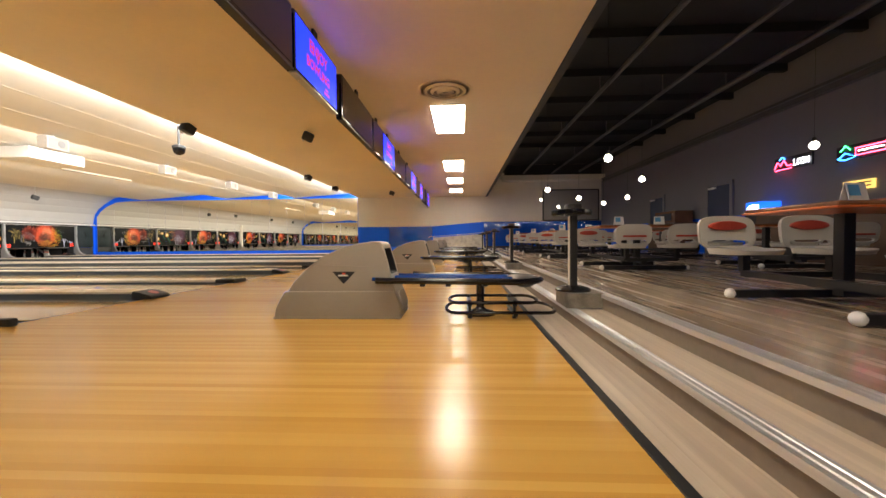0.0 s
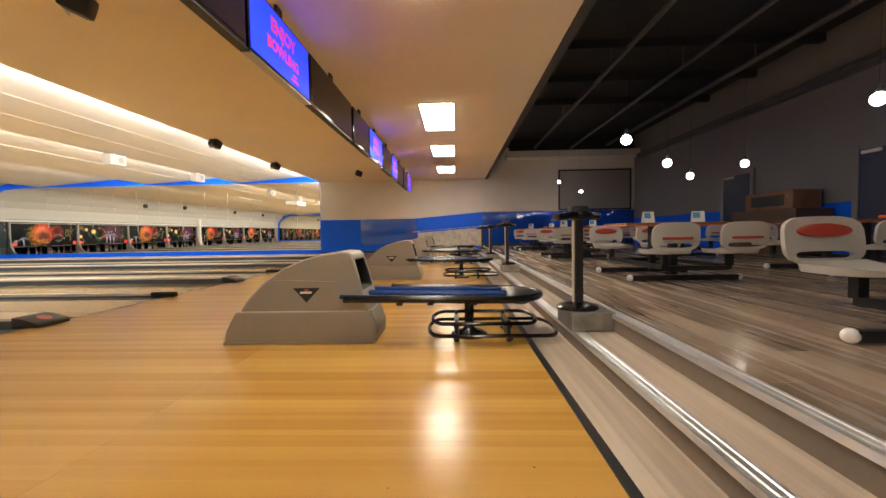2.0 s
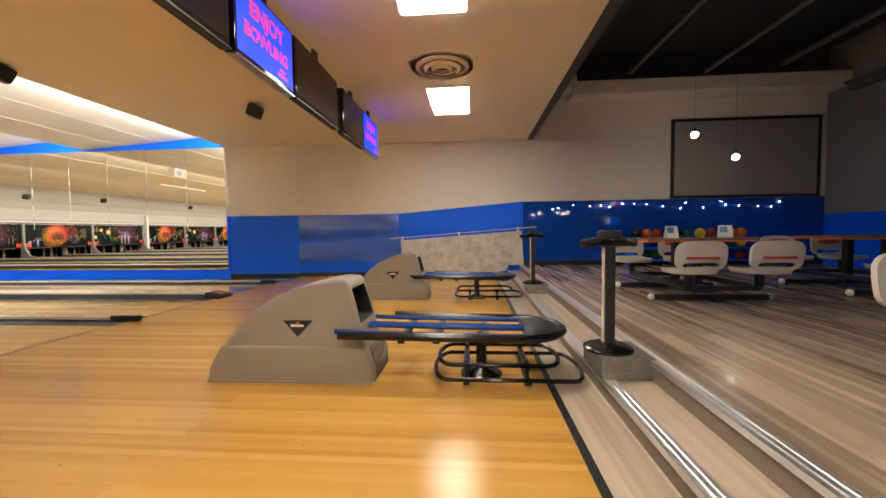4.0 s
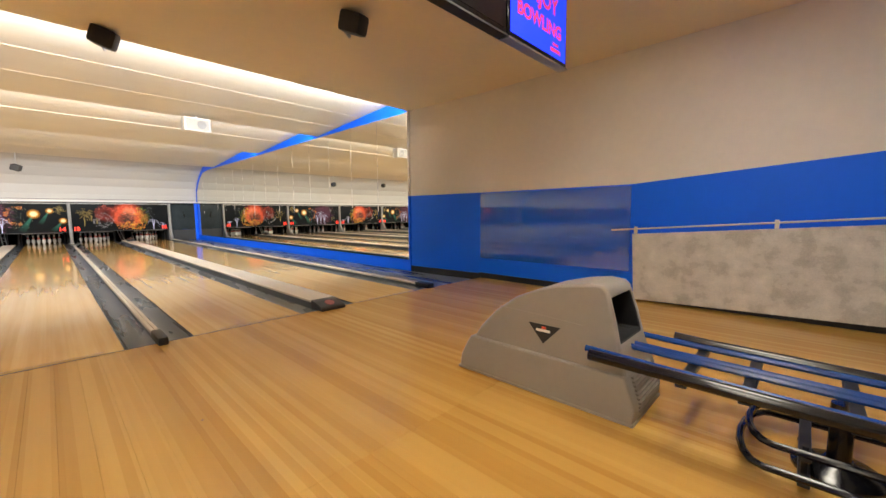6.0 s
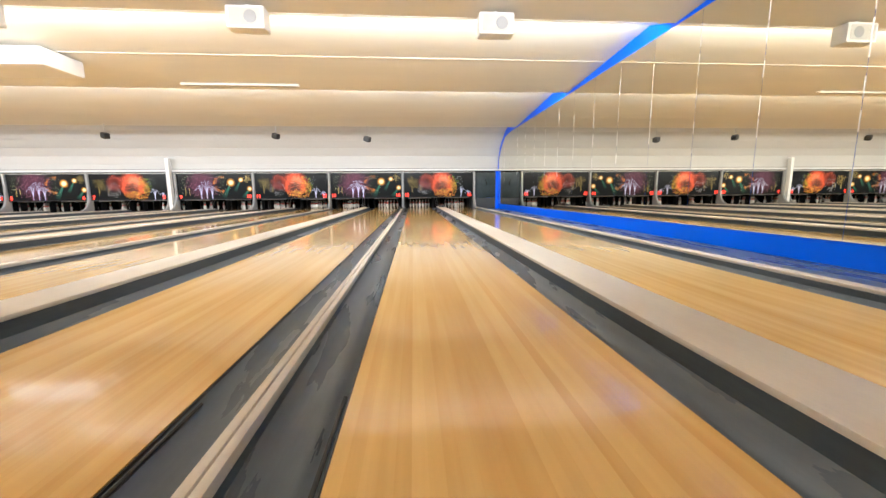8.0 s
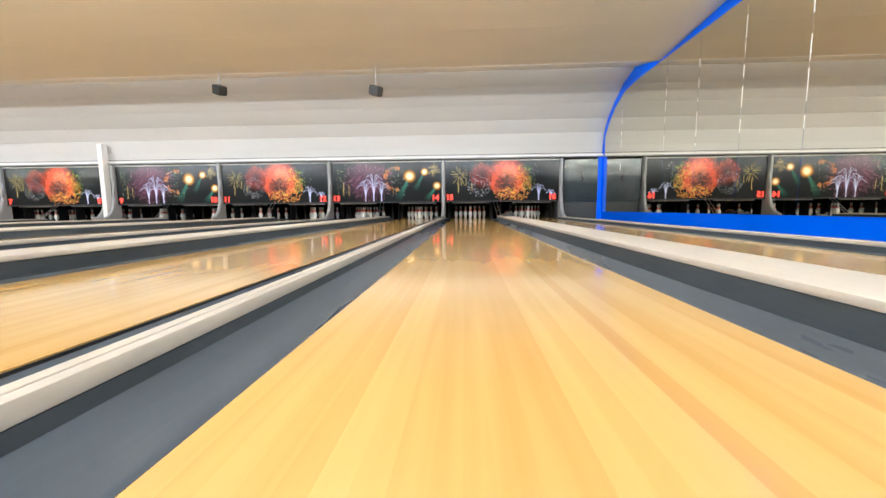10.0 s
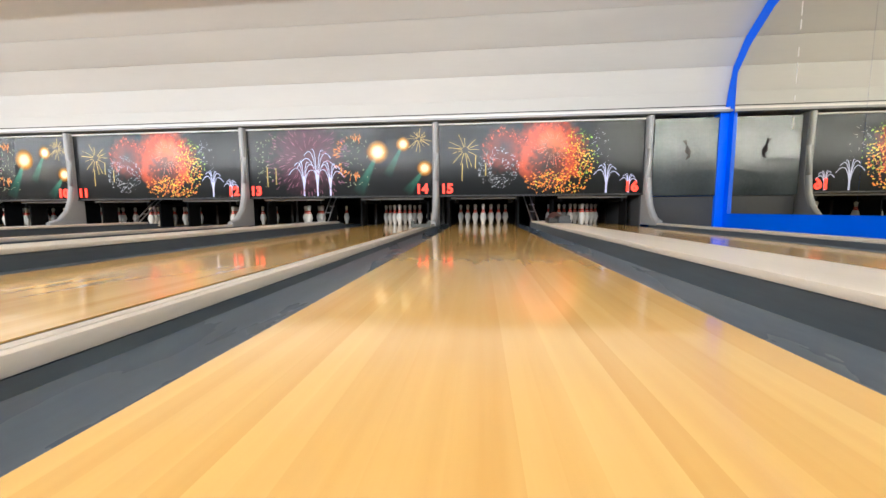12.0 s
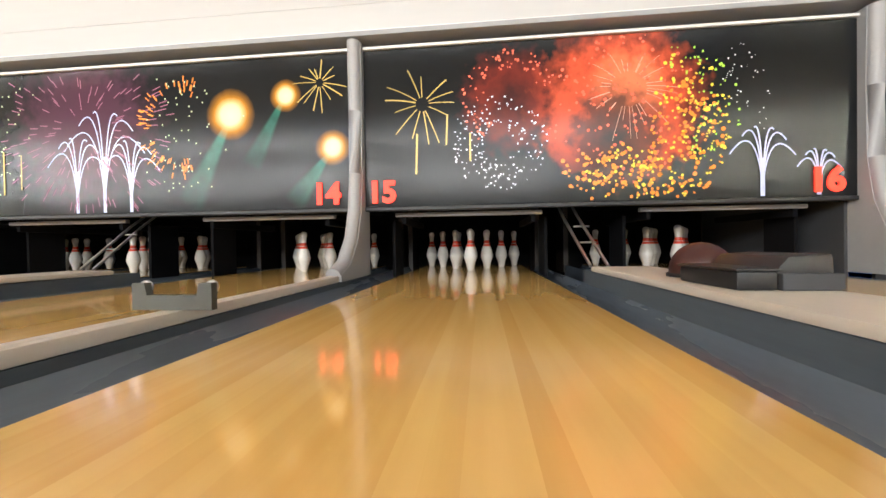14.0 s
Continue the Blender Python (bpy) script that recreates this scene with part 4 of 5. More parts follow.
def ball_return(label="beige ball return with black rails and a lower ball rack"):
    ob = thing("ball_return", label, "ball return", "ball returns")
    prof = [(2.36, 0.0), (2.375, 0.10), (2.43, 0.19), (2.53, 0.345), (2.66, 0.478), (2.82, 0.592), (3.0, 0.668), (3.18, 0.716), (3.32, 0.735), (3.41, 0.728)]
    back = [(3.440, 0.700), (3.490, 0.54), (3.530, 0.38), (3.555, 0.30), (3.61, 0.10), (3.60, 0.0)]
    bm = bmesh.new()

    def width(x, z):
        return 0.245 - 0.055 * (z / 0.7) ** 1.3 - 0.012 * max(0, (2.7 - x)) / 0.35
    cols = []
    for x, z in prof + back:
        w = width(x, z)
        cols.append((bm.verts.new((x, -w, z)), bm.verts.new((x, w, z))))
    caps = []
    for (a0, b0), (a1, b1) in zip(cols, cols[1:]):
        caps.append(bm.faces.new((a0, a1, b1, b0)))
    # sides as fans of quads between the front and the back outline
    front, rear = cols[:len(prof)], cols[len(prof):][::-1]
    nf, nr = len(front), len(rear)
    for side in (0, 1):
        f = [c[side] for c in front]
        r = [c[side] for c in rear]
        j = 0
        for i in range(nf - 1):
            while j < nr - 1 and r[j + 1].co.z < f[i + 1].co.z - 0.02:
                vs = (f[i], r[j], r[j + 1])
                bm.faces.new(vs if side == 0 else vs[::-1])
                j += 1
            vs = (f[i], r[j], f[i + 1])
            bm.faces.new(vs if side == 0 else vs[::-1])
        while j < nr - 1:
            vs = (f[-1], r[j], r[j + 1])
            bm.faces.new(vs if side == 0 else vs[::-1])
            j += 1
    bmesh.ops.recalc_face_normals(bm, faces=bm.faces)
    # the mouth: the upper back faces, cut inwards
    mouth = [f for f in caps[len(prof):len(prof) + 2]]
    ins = bmesh.ops.inset_region(bm, faces=mouth, thickness=0.042, use_even_offset=True)
    ext = bmesh.ops.extrude_face_region(bm, geom=mouth)
    vs = [g for g in ext["geom"] if isinstance(g, bmesh.types.BMVert)]
    bmesh.ops.translate(bm, verts=vs, vec=(-0.34, 0, 0.0))
    bmesh.ops.delete(bm, geom=mouth, context="FACES_ONLY")
    inner = [g for g in ext["geom"] if isinstance(g, bmesh.types.BMFace)]
    for f in {f for v in vs for f in v.link_faces} | set(inner):
        f.material_index = 1
    hood = part("hood", bm, M_HOOD, ob, "beige moulded plastic hood")
    hood.data.materials.append(M_HOODIN)
    bv = hood.modifiers.new("round", "BEVEL")
    bv.width, bv.segments, bv.limit_method, bv.angle_limit = 0.036, 4, "ANGLE", radians(40)
    hood.data.shade_smooth()
    hood.data.set_sharp_from_angle(angle=radians(60))
    # skirt line and foot
    bm = bm_extrude([(2.345, 0.0), (2.36, 0.10), (2.415, 0.20), (2.455, 0.262), (3.568, 0.262), (3.624, 0.10), (3.614, 0.0)], -0.249, 0.249)
    bmesh.ops.bevel(bm, geom=[e for e in bm.edges if e.calc_face_angle(0) > 0.7], offset=0.016, segments=3, affect="EDGES", profile=0.6)
    part("base_shell", bm, M_HOOD, ob, "slightly wider lower shell", True)
    part("skirt", bm_box(2.338, 3.622, -0.2535, 0.2535, 0.0, 0.018, 0.006), M_HOOD, ob, "thin foot flange")
    for s in (-1, 1):
        part("seam", bm_tube([(2.70, s * 0.208, 0.51), (3.0, s * 0.209, 0.505), (3.30, s * 0.210, 0.49)], 0.003, 5), M_HOOD, ob)
        bm = bmesh.new()
        tri = ((2.935, s * 0.2170, 0.447), (3.165, s * 0.2170, 0.447), (3.05, s * 0.2270, 0.330))
        t = [bm.verts.new(v) for v in tri]
        t2 = [bm.verts.new((v[0], v[1] - s * 0.02, v[2])) for v in tri]
        bm.faces.new(t)
        bm.faces.new(t2[::-1])
        for i in range(3):
            bm.faces.new((t[i], t2[i], t2[(i + 1) % 3], t[(i + 1) % 3]))
        bmesh.ops.recalc_face_normals(bm, faces=bm.faces)
        bd = part("badge", bm, M_BLACK, ob, "black triangular badge")
        part("badge_mark", bm_box(2.995, 3.095, min(s * 0.205, s * 0.2225), max(s * 0.205, s * 0.2225), 0.402, 0.418), M_WHITE, bd, "white bar mark")
        part("badge_mark", bm_box(3.035, 3.065, min(s * 0.205, s * 0.2210), max(s * 0.205, s * 0.2210), 0.420, 0.435), M_PINRED, bd, "small red mark")
    for i in range(9):
        z = 0.06 + i * 0.022
        x = 3.628 - (z - 0.10) * 0.34 if z > 0.1 else 3.624
        part("vent_slat", bm_box(x - 0.012, x + 0.008, -0.17, 0.17, z, z + 0.011), M_HOOD, ob)
    # the moulded shell is a little shorter than its drawing
    for c in ob.children_recursive:
        for v in c.data.vertices:
            v.co.x = 2.36 + (v.co.x - 2.36) * 0.957
    # upper rails
    zr = 0.365
    hw = 0.315
    pts = [(3.35, -hw, zr + 0.005), (3.8, -hw, zr), (4.56, -hw, zr - 0.012)]
    pts += [(4.56 + 0.36 * math.sin(a), -hw * math.cos(a), zr - 0.014) for a in [math.pi * i / 12 for i in range(1, 12)]]
    pts += [(4.56, hw, zr - 0.012), (3.8, hw, zr), (3.62, hw, zr + 0.01)]
    part("bumper_rail", bm_tube(pts, 0.030, 10), M_TUBE, ob, "thick glossy black rail", True)
    for y in (-0.245, -0.030, 0.030, 0.245):
        part("track_rail", bm_tube([(3.30, y, zr + 0.012), (3.7, y, zr), (4.66, y, zr - 0.014)], 0.018, 8), M_RAIL, ob, "dark blue track rail", True)
    for x in (3.78, 4.02, 4.36):
        part("cross_bar", bm_box(x - 0.025, x + 0.025, -0.30, 0.30, zr - 0.055, zr - 0.022, 0.008), M_BLACK, ob)
    bm = bmesh.new()
    bmesh.ops.create_uvsphere(bm, u_segments=20, v_segments=12, radius=1.0)
    for v in bm.verts:
        v.co = Vector((4.77 + v.co.x * 0.13 - 0.10 * v.co.y ** 2, v.co.y * 0.27, zr - 0.010 + v.co.z * (0.04 if v.co.z > 0 else 0.085)))
    part("end_bumper", bm, M_BLACK, ob, "rounded black end bumper", True)
    # post and lower rack
    part("post", bm_lathe([(0.040, 0.0), (0.040, zr - 0.05)], 12), M_TUBE, ob, "", True).location = (4.33, 0, 0)
    part("post_foot", bm_lathe([(0.155, 0.0), (0.155, 0.012), (0.13, 0.03), (0.06, 0.05), (0.045, 0.07)], 24), M_TUBE, ob, "round black foot", True).location = (4.33, 0, 0)
    for z, x0, x1, w in ((0.150, 4.02, 4.88, 0.24), (0.066, 3.99, 5.04, 0.29)):
        loop = []
        for cx, sgn in ((x1 - 0.10, 1), (x0 + 0.10, -1)):
            for i in range(9):
                a = -math.pi / 2 + math.pi * i / 8
                loop.append((cx + sgn * 0.10 * math.cos(a), sgn * w * math.sin(a), z))
        part("rack_loop", bm_tube(loop, 0.016, 8, True), M_TUBE, ob, "bent black tube loop", True)
        for x in (4.22, 4.64):
            part("rack_bar", bm_box(x - 0.02, x + 0.02, -w, w, z - 0.035, z - 0.014, 0.005), M_BLACK, ob)
    for x in (4.22, 4.64):
        for y in (-0.20, 0.20):
            part("leg", bm_lathe([(0.022, 0.0), (0.022, 0.02), (0.014, 0.025), (0.014, 0.17)], 8), M_BLACK, ob).location = (x, y, 0)
    return ob


SHIFT = {1: 0.13, 2: 0.20, 3: -0.50, 4: -1.10, 5: -2.37}
ret = ball_return()
ret.location = (0, pair_y(0), 0)
for k in range(1, 6):
    copy_thing(ret, pose(0, pair_y(k) + SHIFT.get(k, 0), 0))


def pedestal():
    """Black pole with a winged head on a raised block."""
    ob = thing("scoring_pedestal", "black pole with winged head on a round base", "pedestal", "scoring pedestals")
    z = LOUNGE + 0.012
    part("base", bm_lathe([(0.160, z), (0.160, z + 0.014), (0.14, z + 0.028), (0.085, z + 0.045), (0.055, z + 0.05)], 28), M_TUBE, ob, "round black base", True)
    part("column", bm_box(-0.028, 0.036, -0.032, 0.034, z + 0.045, 0.99, 0.008), M_BLACK, ob, "")
    part("front_strip", bm_box(-0.040, -0.0285, -0.018, 0.018, z + 0.05, 0.95, 0.004), M_CAP, ob, "pale front strip")
    part("head", bm_box(-0.065, 0.070, -0.065, 0.065, 0.955, 1.065, 0.022), M_BLACK, ob, "", True)
    for turn, ln in ((200, 0.15), (100, 0.09), (-20, 0.12), (-75, 0.08)):
        w = part("wing", bm_box(0.03, ln + 0.05, -0.050, 0.050, -0.022, 0.030, 0.014), M_TUBE, ob, "dark button wing", True)
        w.matrix_local = pose(0, 0, 1.0, 0, 8, turn)
    return ob


def block(y):
    bm = bm_box(5.075, 5.40, y - 0.20, y + 0.20, 0.127, LOUNGE + 0.010, 0.004)
    return structure("step_block", bm, M_BLOCK, "textured grey block between the steps")


PED_X, PED_DY = 5.18, -0.20
ped = pedestal()
ped.location = (PED_X, pair_y(0) + PED_DY, 0)
block(pair_y(0) + PED_DY)
for k in range(1, 6):
    y = pair_y(k) + PED_DY + SHIFT.get(k, 0)
    copy_thing(ped, pose(PED_X, y, 0))
    block(y)

# ---- ceiling fittings over the approach ----
# the second panel is unseen, added at even spacing to brighten the approach
TROFF = [(0.49, 1.68), (-2.75, -1.45), (-6.05, -4.35), (-10.85, -9.15), (-15.9, -14.3), (-20.5, -18.9), (-24.6, -23.2)]
for y0, y1 in TROFF:
    tl = thing("ceiling_light", "lit recessed fluorescent ceiling panel with white frame", "ceiling light", "ceiling lights", (3.92, (y0 + y1) / 2, CEIL))
    h = (y1 - y0) / 2
    # diffuser hangs below its frame so that its sides brighten the ceiling
    part("diffuser", bm_box(-0.30, 0.30, -h, h, -0.032, -0.002), M_TROFFER, tl, "glowing white diffuser")
    for x in (-0.315, 0.315):
        part("frame", bm_box(x - 0.014, x + 0.014, -h - 0.03, h + 0.03, -0.018, 0.0), M_WHITE, tl)
    for y in (-h - 0.016, h + 0.016):
        part("frame", bm_box(-0.30, 0.30, y - 0.014, y + 0.014, -0.018, 0.0), M_WHITE, tl)


def ceiling_vent(x, y):
    v = thing("ceiling_vent", "round cream ceiling air diffuser with rings", "ceiling vent", "ceiling vents", (x, y, CEIL))
    for r, d in ((0.45, 0.006), (0.34, 0.035), (0.24, 0.052), (0.14, 0.062)):
        part("ring", bm_lathe([(r, 0.0), (r, -d * 0.5), (r - 0.035, -d), (r - 0.045, -d), (r - 0.02, -d * 0.4), (r - 0.045, 0.0)], 32), M_CEIL, v, "", True)
    # flat brown disc stands in for the shade between the cream rings
    part("backing", bm_lathe([(0.36, -0.001), (0.36, -0.003)], 24), M_RISER, v, "dark gap, its shade put in as brown")
    return v


for y in (-0.2, -11.5, -22.0):
    ceiling_vent(3.9, y)

# overhead monitors


def monitor(y0, y1, on, zc=2.79):
    ob = thing("monitor", "blue lit scoring monitor hung from the ceiling" if on else "switched-off black scoring monitor hung from the ceiling", "monitor", "lit monitors" if on else "dark monitors", (2.5, (y0 + y1) / 2, zc))
    h = (y1 - y0) / 2
    part("case", bm_box(-0.09, 0.0, -h, h, -0.31, 0.31, 0.012), M_MON, ob, "", True)
    part("screen", bm_box(0.0008, 0.004, -h + 0.03, h - 0.03, -0.27, 0.28), M_SCREEN if on else M_MON, ob, "glowing blue picture" if on else "glossy black glass")
    part("sill", bm_box(-0.07, 0.012, -h, h, -0.325, -0.311), M_STEEL if on else M_BLACK, ob)
    part("bracket", bm_box(-0.06, -0.03, -0.06, 0.06, 0.31, CEIL - zc), M_BLACK, ob)
    if on:
        for body, size, z in (("ENJOY", 0.185, 0.13), ("BOWLING", 0.15, -0.06)):
            t = new("screen_lettering", text_mesh(body, size, M_TEXTRED, 0.001))
            t.parent = ob
            t.matrix_local = pose(0.0055, 0, z, 90, 0, 90)
            t["label"] = "red letters on the screen"
        part("screen_mark", bm_box(0.005, 0.0062, 0.16, 0.34, -0.235, -0.20), M_TEXTRED, ob, "small red bar")
        part("screen_mark", bm_box(0.005, 0.0062, 0.20, 0.30, -0.18, -0.155), M_TEXTRED, ob, "small red bar")
    return ob


# along the hall: two dark monitors and a lit one for each pair
MONITORS = [(1.02, 1.95, True), (0.04, 1.00, False), (-1.38, -0.17, False), (-2.36, -1.42, True), (-3.70, -2.42, False),
            (-5.12, -3.80, True), (-6.36, -5.18, False), (-8.30, -6.47, False), (-9.68, -8.34, True), (-10.60, -9.72, False), (-12.50, -10.68, False),
            (-14.00, -12.72, True), (-15.25, -14.05, False), (-17.05, -15.45, False), (-18.40, -17.15, True), (-19.65, -18.45, False), (-22.8, -21.6, True), (-24.1, -22.9, False)]
for y0, y1, on in MONITORS:
    monitor(y0, y1, on, 2.755)


def spotlight(x, y, z, top, dark=True, turn=0):
    s = thing("spotlight", "small black spotlight on a ceiling bracket" if dark else "small grey spotlight on a ceiling bracket", "spotlight", "spotlights", (x, y, z))
    m = M_BLACK if dark else M_GREYDARK
    part("stem", bm_box(-0.007, 0.007, -0.007, 0.007, 0.05, top - z), M_MASK, s)
    hd = part("head", bm_box(-0.12, 0.12, -0.105, 0.105, -0.10, 0.10, 0.045), m, s, "", True)
    hd.rotation_euler = (0.2, 0.35, turn)
    ln = part("lens", bm_lathe([(0.06, 0), (0.066, 0.012), (0.05, 0.02)], 14), M_STEEL, s, "pale lens")
    ln.matrix_local = pose(-0.115, 0, -0.04, 0, -110, math.degrees(turn))
    return s


for y in (0.86, -9.4, -18.2):
    spotlight(0.75, y, 3.06, CEIL, True, 0.5)
for y in (-0.85, -3.9, -10.1, -16.6, -22.0):
    spotlight(-1.50, y, 3.09, CEIL, True, 1.3)
for y, z in ((-5.35, 2.84), (-2.0, 2.74), (-11.3, 2.84), (-16.0, 2.8), (-20.5, 2.8)):
    spotlight(-14.45, y, z, 3.24, y != -2.0, 1.2)


dome = thing("dome_camera", "dark hanging dome camera under the lane ceiling", "camera", at=(-2.24, -9.39, 2.84))
part("dome", bm_lathe([(0.02, -0.125), (0.07, -0.108), (0.108, -0.07), (0.125, -0.015), (0.125, 0.02)], 20), M_MON, dome, "dark glossy dome", True)
part("collar", bm_lathe([(0.12, 0.021), (0.135, 0.03), (0.135, 0.07), (0.09, 0.10)], 20), M_GREYDARK, dome, "", True)
part("stem", bm_lathe([(0.025, 0.10), (0.025, 0.545)], 10), M_GREYDARK, dome)


def speaker(y):
    s = thing("ceiling_speaker", "pale grey box speaker hung under the lane ceiling", "speaker", "ceiling speakers", (-5.28, y, 3.04))
    part("box", bm_box(-0.12, 0.12, -0.25, 0.25, -0.145, 0.145, 0.025), M_WHITE, s, "", True)
    part("grille", bm_box(0.121, 0.126, -0.205, 0.205, -0.11, 0.11, 0.002), M_SEAT, s, "pale grey grille")
    c = part("cone", bm_lathe([(0.085, 0), (0.075, 0.004), (0.02, 0.008)], 18), M_MASK, s)
    c.matrix_local = pose(0.126, 0.07, 0, 0, 90, 0)
    part("bracket", bm_box(-0.02, 0.02, -0.02, 0.02, 0.14, 0.195), M_WHITE, s)


for k in range(7):
    speaker(0.91 - 3.42 * k)
hv = thing("air_handler", "white ceiling air unit with sloped sides", "air unit", at=(-7.6, -7.55, 3.30))
part("body", bm_box(-0.45, 0.45, -0.75, 0.75, -0.30, 0.02, 0.05), M_WHITE, hv, "", True)
part("grille", bm_box(0.452, 0.458, -0.6, 0.6, -0.24, -0.10), M_MASK, hv, "grey grille")
sl = thing("ceiling_slot", "long pale ceiling slot with a dark gap, its shade put in as brown", "ceiling vent", at=(-9.22, -4.3, 3.247))
part("frame", bm_box(-0.05, 0.05, -1.33, 1.33, -0.03, 0.02, 0.006), M_LANE_CEIL, sl)
part("gap", bm_box(-0.016, 0.016, -1.26, 1.26, -0.034, -0.031), M_KICK, sl, "dark slot")

# ---- end wall fittings ----
vs = thing("vinyl_sheet", "wrinkled glossy blue vinyl sheet on the wall", "wall sheet", at=(0, WALL_Y, 0))
part("sheet", bm_box(0.02, 2.50, -0.012, -0.003, 0.36, 1.48), M_BLUE_SHEET, vs)
fs = thing("frosted_panel", "grey crinkled plastic sheet hung from a thin rod", "hanging sheet", at=(0, WALL_Y - 0.10, 0))
bm = bm_extrude([(2.60, 0.02), (2.56, 0.86), (5.40, 1.06), (5.45, 0.26), (5.10, 0.262), (5.06, 0.14), (4.72, 0.08)], -0.006, 0.006)
part("sheet", bm, M_SHEET, fs)
part("rod", bm_tube([(2.30, 0, 0.905), (5.75, 0, 1.145)], 0.010), M_CAP, fs, "thin pale rod")
for x in (2.60, 3.95, 5.32):
    z = 0.905 + (x - 2.30) * 0.0696
    part("clip", bm_box(x - 0.018, x + 0.018, -0.016, 0.016, z - 0.06, z + 0.03, 0.004), M_CAP, fs, "pale clip")
    part("hook", bm_box(x - 0.006, x + 0.006, 0.016, 0.10, z - 0.006, z + 0.006), M_CAP, fs)
ps = thing("projection_screen", "grey projection screen with a black frame", "screen", at=(10.3, WALL_Y, 2.62))
part("cloth", bm_box(-1.50, 1.50, -0.03, -0.004, -0.82, 0.82), paint("screen_grey", (0.30, 0.28, 0.27), 0.5, 0.04, 1.0), ps)
for x in (-1.53, 1.53):
    part("frame", bm_box(x - 0.03, x + 0.03, -0.05, -0.004, -0.88, 0.88), M_BLACK, ps)
for z in (-0.85, 0.85):
    part("frame", bm_box(-1.50, 1.50, -0.05, -0.004, z - 0.03, z + 0.03), M_BLACK, ps)
dt = thing("duct", "pale boxed duct along the end wall", "duct", at=(0, WALL_Y, 0))
part("box", bm_box(SOFFIT + 0.9, BACK_X, -0.55, -0.01, 3.95, 4.25, 0.03), M_WALL, dt)
part("elbow", bm_box(SOFFIT + 0.3, SOFFIT + 1.0, -0.50, -0.06, 4.10, 4.40, 0.03), M_WALL, dt)

# ---- lounge ceiling: joists, pipes, rails ----
for i in range(14):
    j = tagged(part("roof_joist", bm_box(SOFFIT + 0.13, BACK_X - 0.01, -1.0 - 1.8 * i, -0.88 - 1.8 * i, 4.72, LOUNGE_TOP - 0.002), M_DARK), "black painted roof joist", "joist", "roof joists")
for x, z, r in ((6.35, 4.40, 0.035), (7.6, 4.35, 0.05), (9.1, 4.30, 0.045), (10.6, 4.40, 0.06)):
    cp = thing("ceiling_pipe", "dark painted pipe under the roof", "pipe", "ceiling pipes", (x, 0, z))
    part("pipe", bm_tube([(0, FAR_Y + 0.1, 0), (0, WALL_Y - 0.6, 0)], r, 10), M_PIPE, cp, "", True)
    for i in range(8):
        part("hanger", bm_box(-0.01, 0.01, -0.96 - 3.6 * i, -0.93 - 3.6 * i, r * 0.8, LOUNGE_TOP - z), M_PIPE, cp)
lr = thing("light_rail", "dark track rail with metal joints beside the soffit", "track rail", at=(5.95, 0, 4.0))
part("rail", bm_box(-0.04, 0.04, -20, WALL_Y - 0.7, -0.03, 0.03, 0.01), M_PIPE, lr)
for i in range(7):
    part("joint", bm_box(-0.05, 0.05, -0.5 - 3.0 * i, -0.1 - 3.0 * i, -0.04, 0.04, 0.01), M_STEEL, lr, "metal joint")
    part("hanger", bm_box(-0.01, 0.01, -1.6 - 3.0 * i, -1.57 - 3.0 * i, 0.03, 0.9), M_PIPE, lr)
bt = thing("wall_beam", "dark steel beam along the rear wall", "beam", at=(BACK_X - 0.12, 0, 0))
part("chord", bm_box(-0.10, 0.118, FAR_Y + 0.1, WALL_Y - 0.6, 3.92, 3.98), M_PIPE, bt)
part("chord", bm_box(-0.03, 0.118, FAR_Y + 0.1, WALL_Y - 0.6, 3.80, 3.92), M_PIPE, bt)


def pendant(x, y, z):
    p_ = thing("pendant_lamp", "lit bare globe lamp on a thin cord", "pendant lamp", "pendant lamps", (x, y, z))
    bm = bmesh.new()
    bmesh.ops.create_uvsphere(bm, u_segments=16, v_segments=10, radius=0.060)
    part("bulb", bm, M_BULB, p_, "glowing warm bulb", True)
    part("socket", bm_lathe([(0.022, 0.062), (0.026, 0.075), (0.026, 0.12), (0.012, 0.13)], 12), M_BLACK, p_)
    part("cord", bm_tube([(0, 0, 0.13), (0, 0, LOUNGE_TOP - z)], 0.0022, 5), M_BLACK, p_)


for x, y, z in ((6.55, -11.42, 2.05), (8.08, -9.29, 2.02), (6.30, -8.22, 1.95), (7.40, -7.10, 1.85), (8.98, -6.49, 1.92), (8.59, -5.69, 1.84), (8.33, 2.20, 2.77), (9.31, 2.60, 2.42), (7.0, -15.2, 2.10), (9.6, -11.6, 2.15)):
    pendant(x, y, z)

# ---- lounge furniture ----


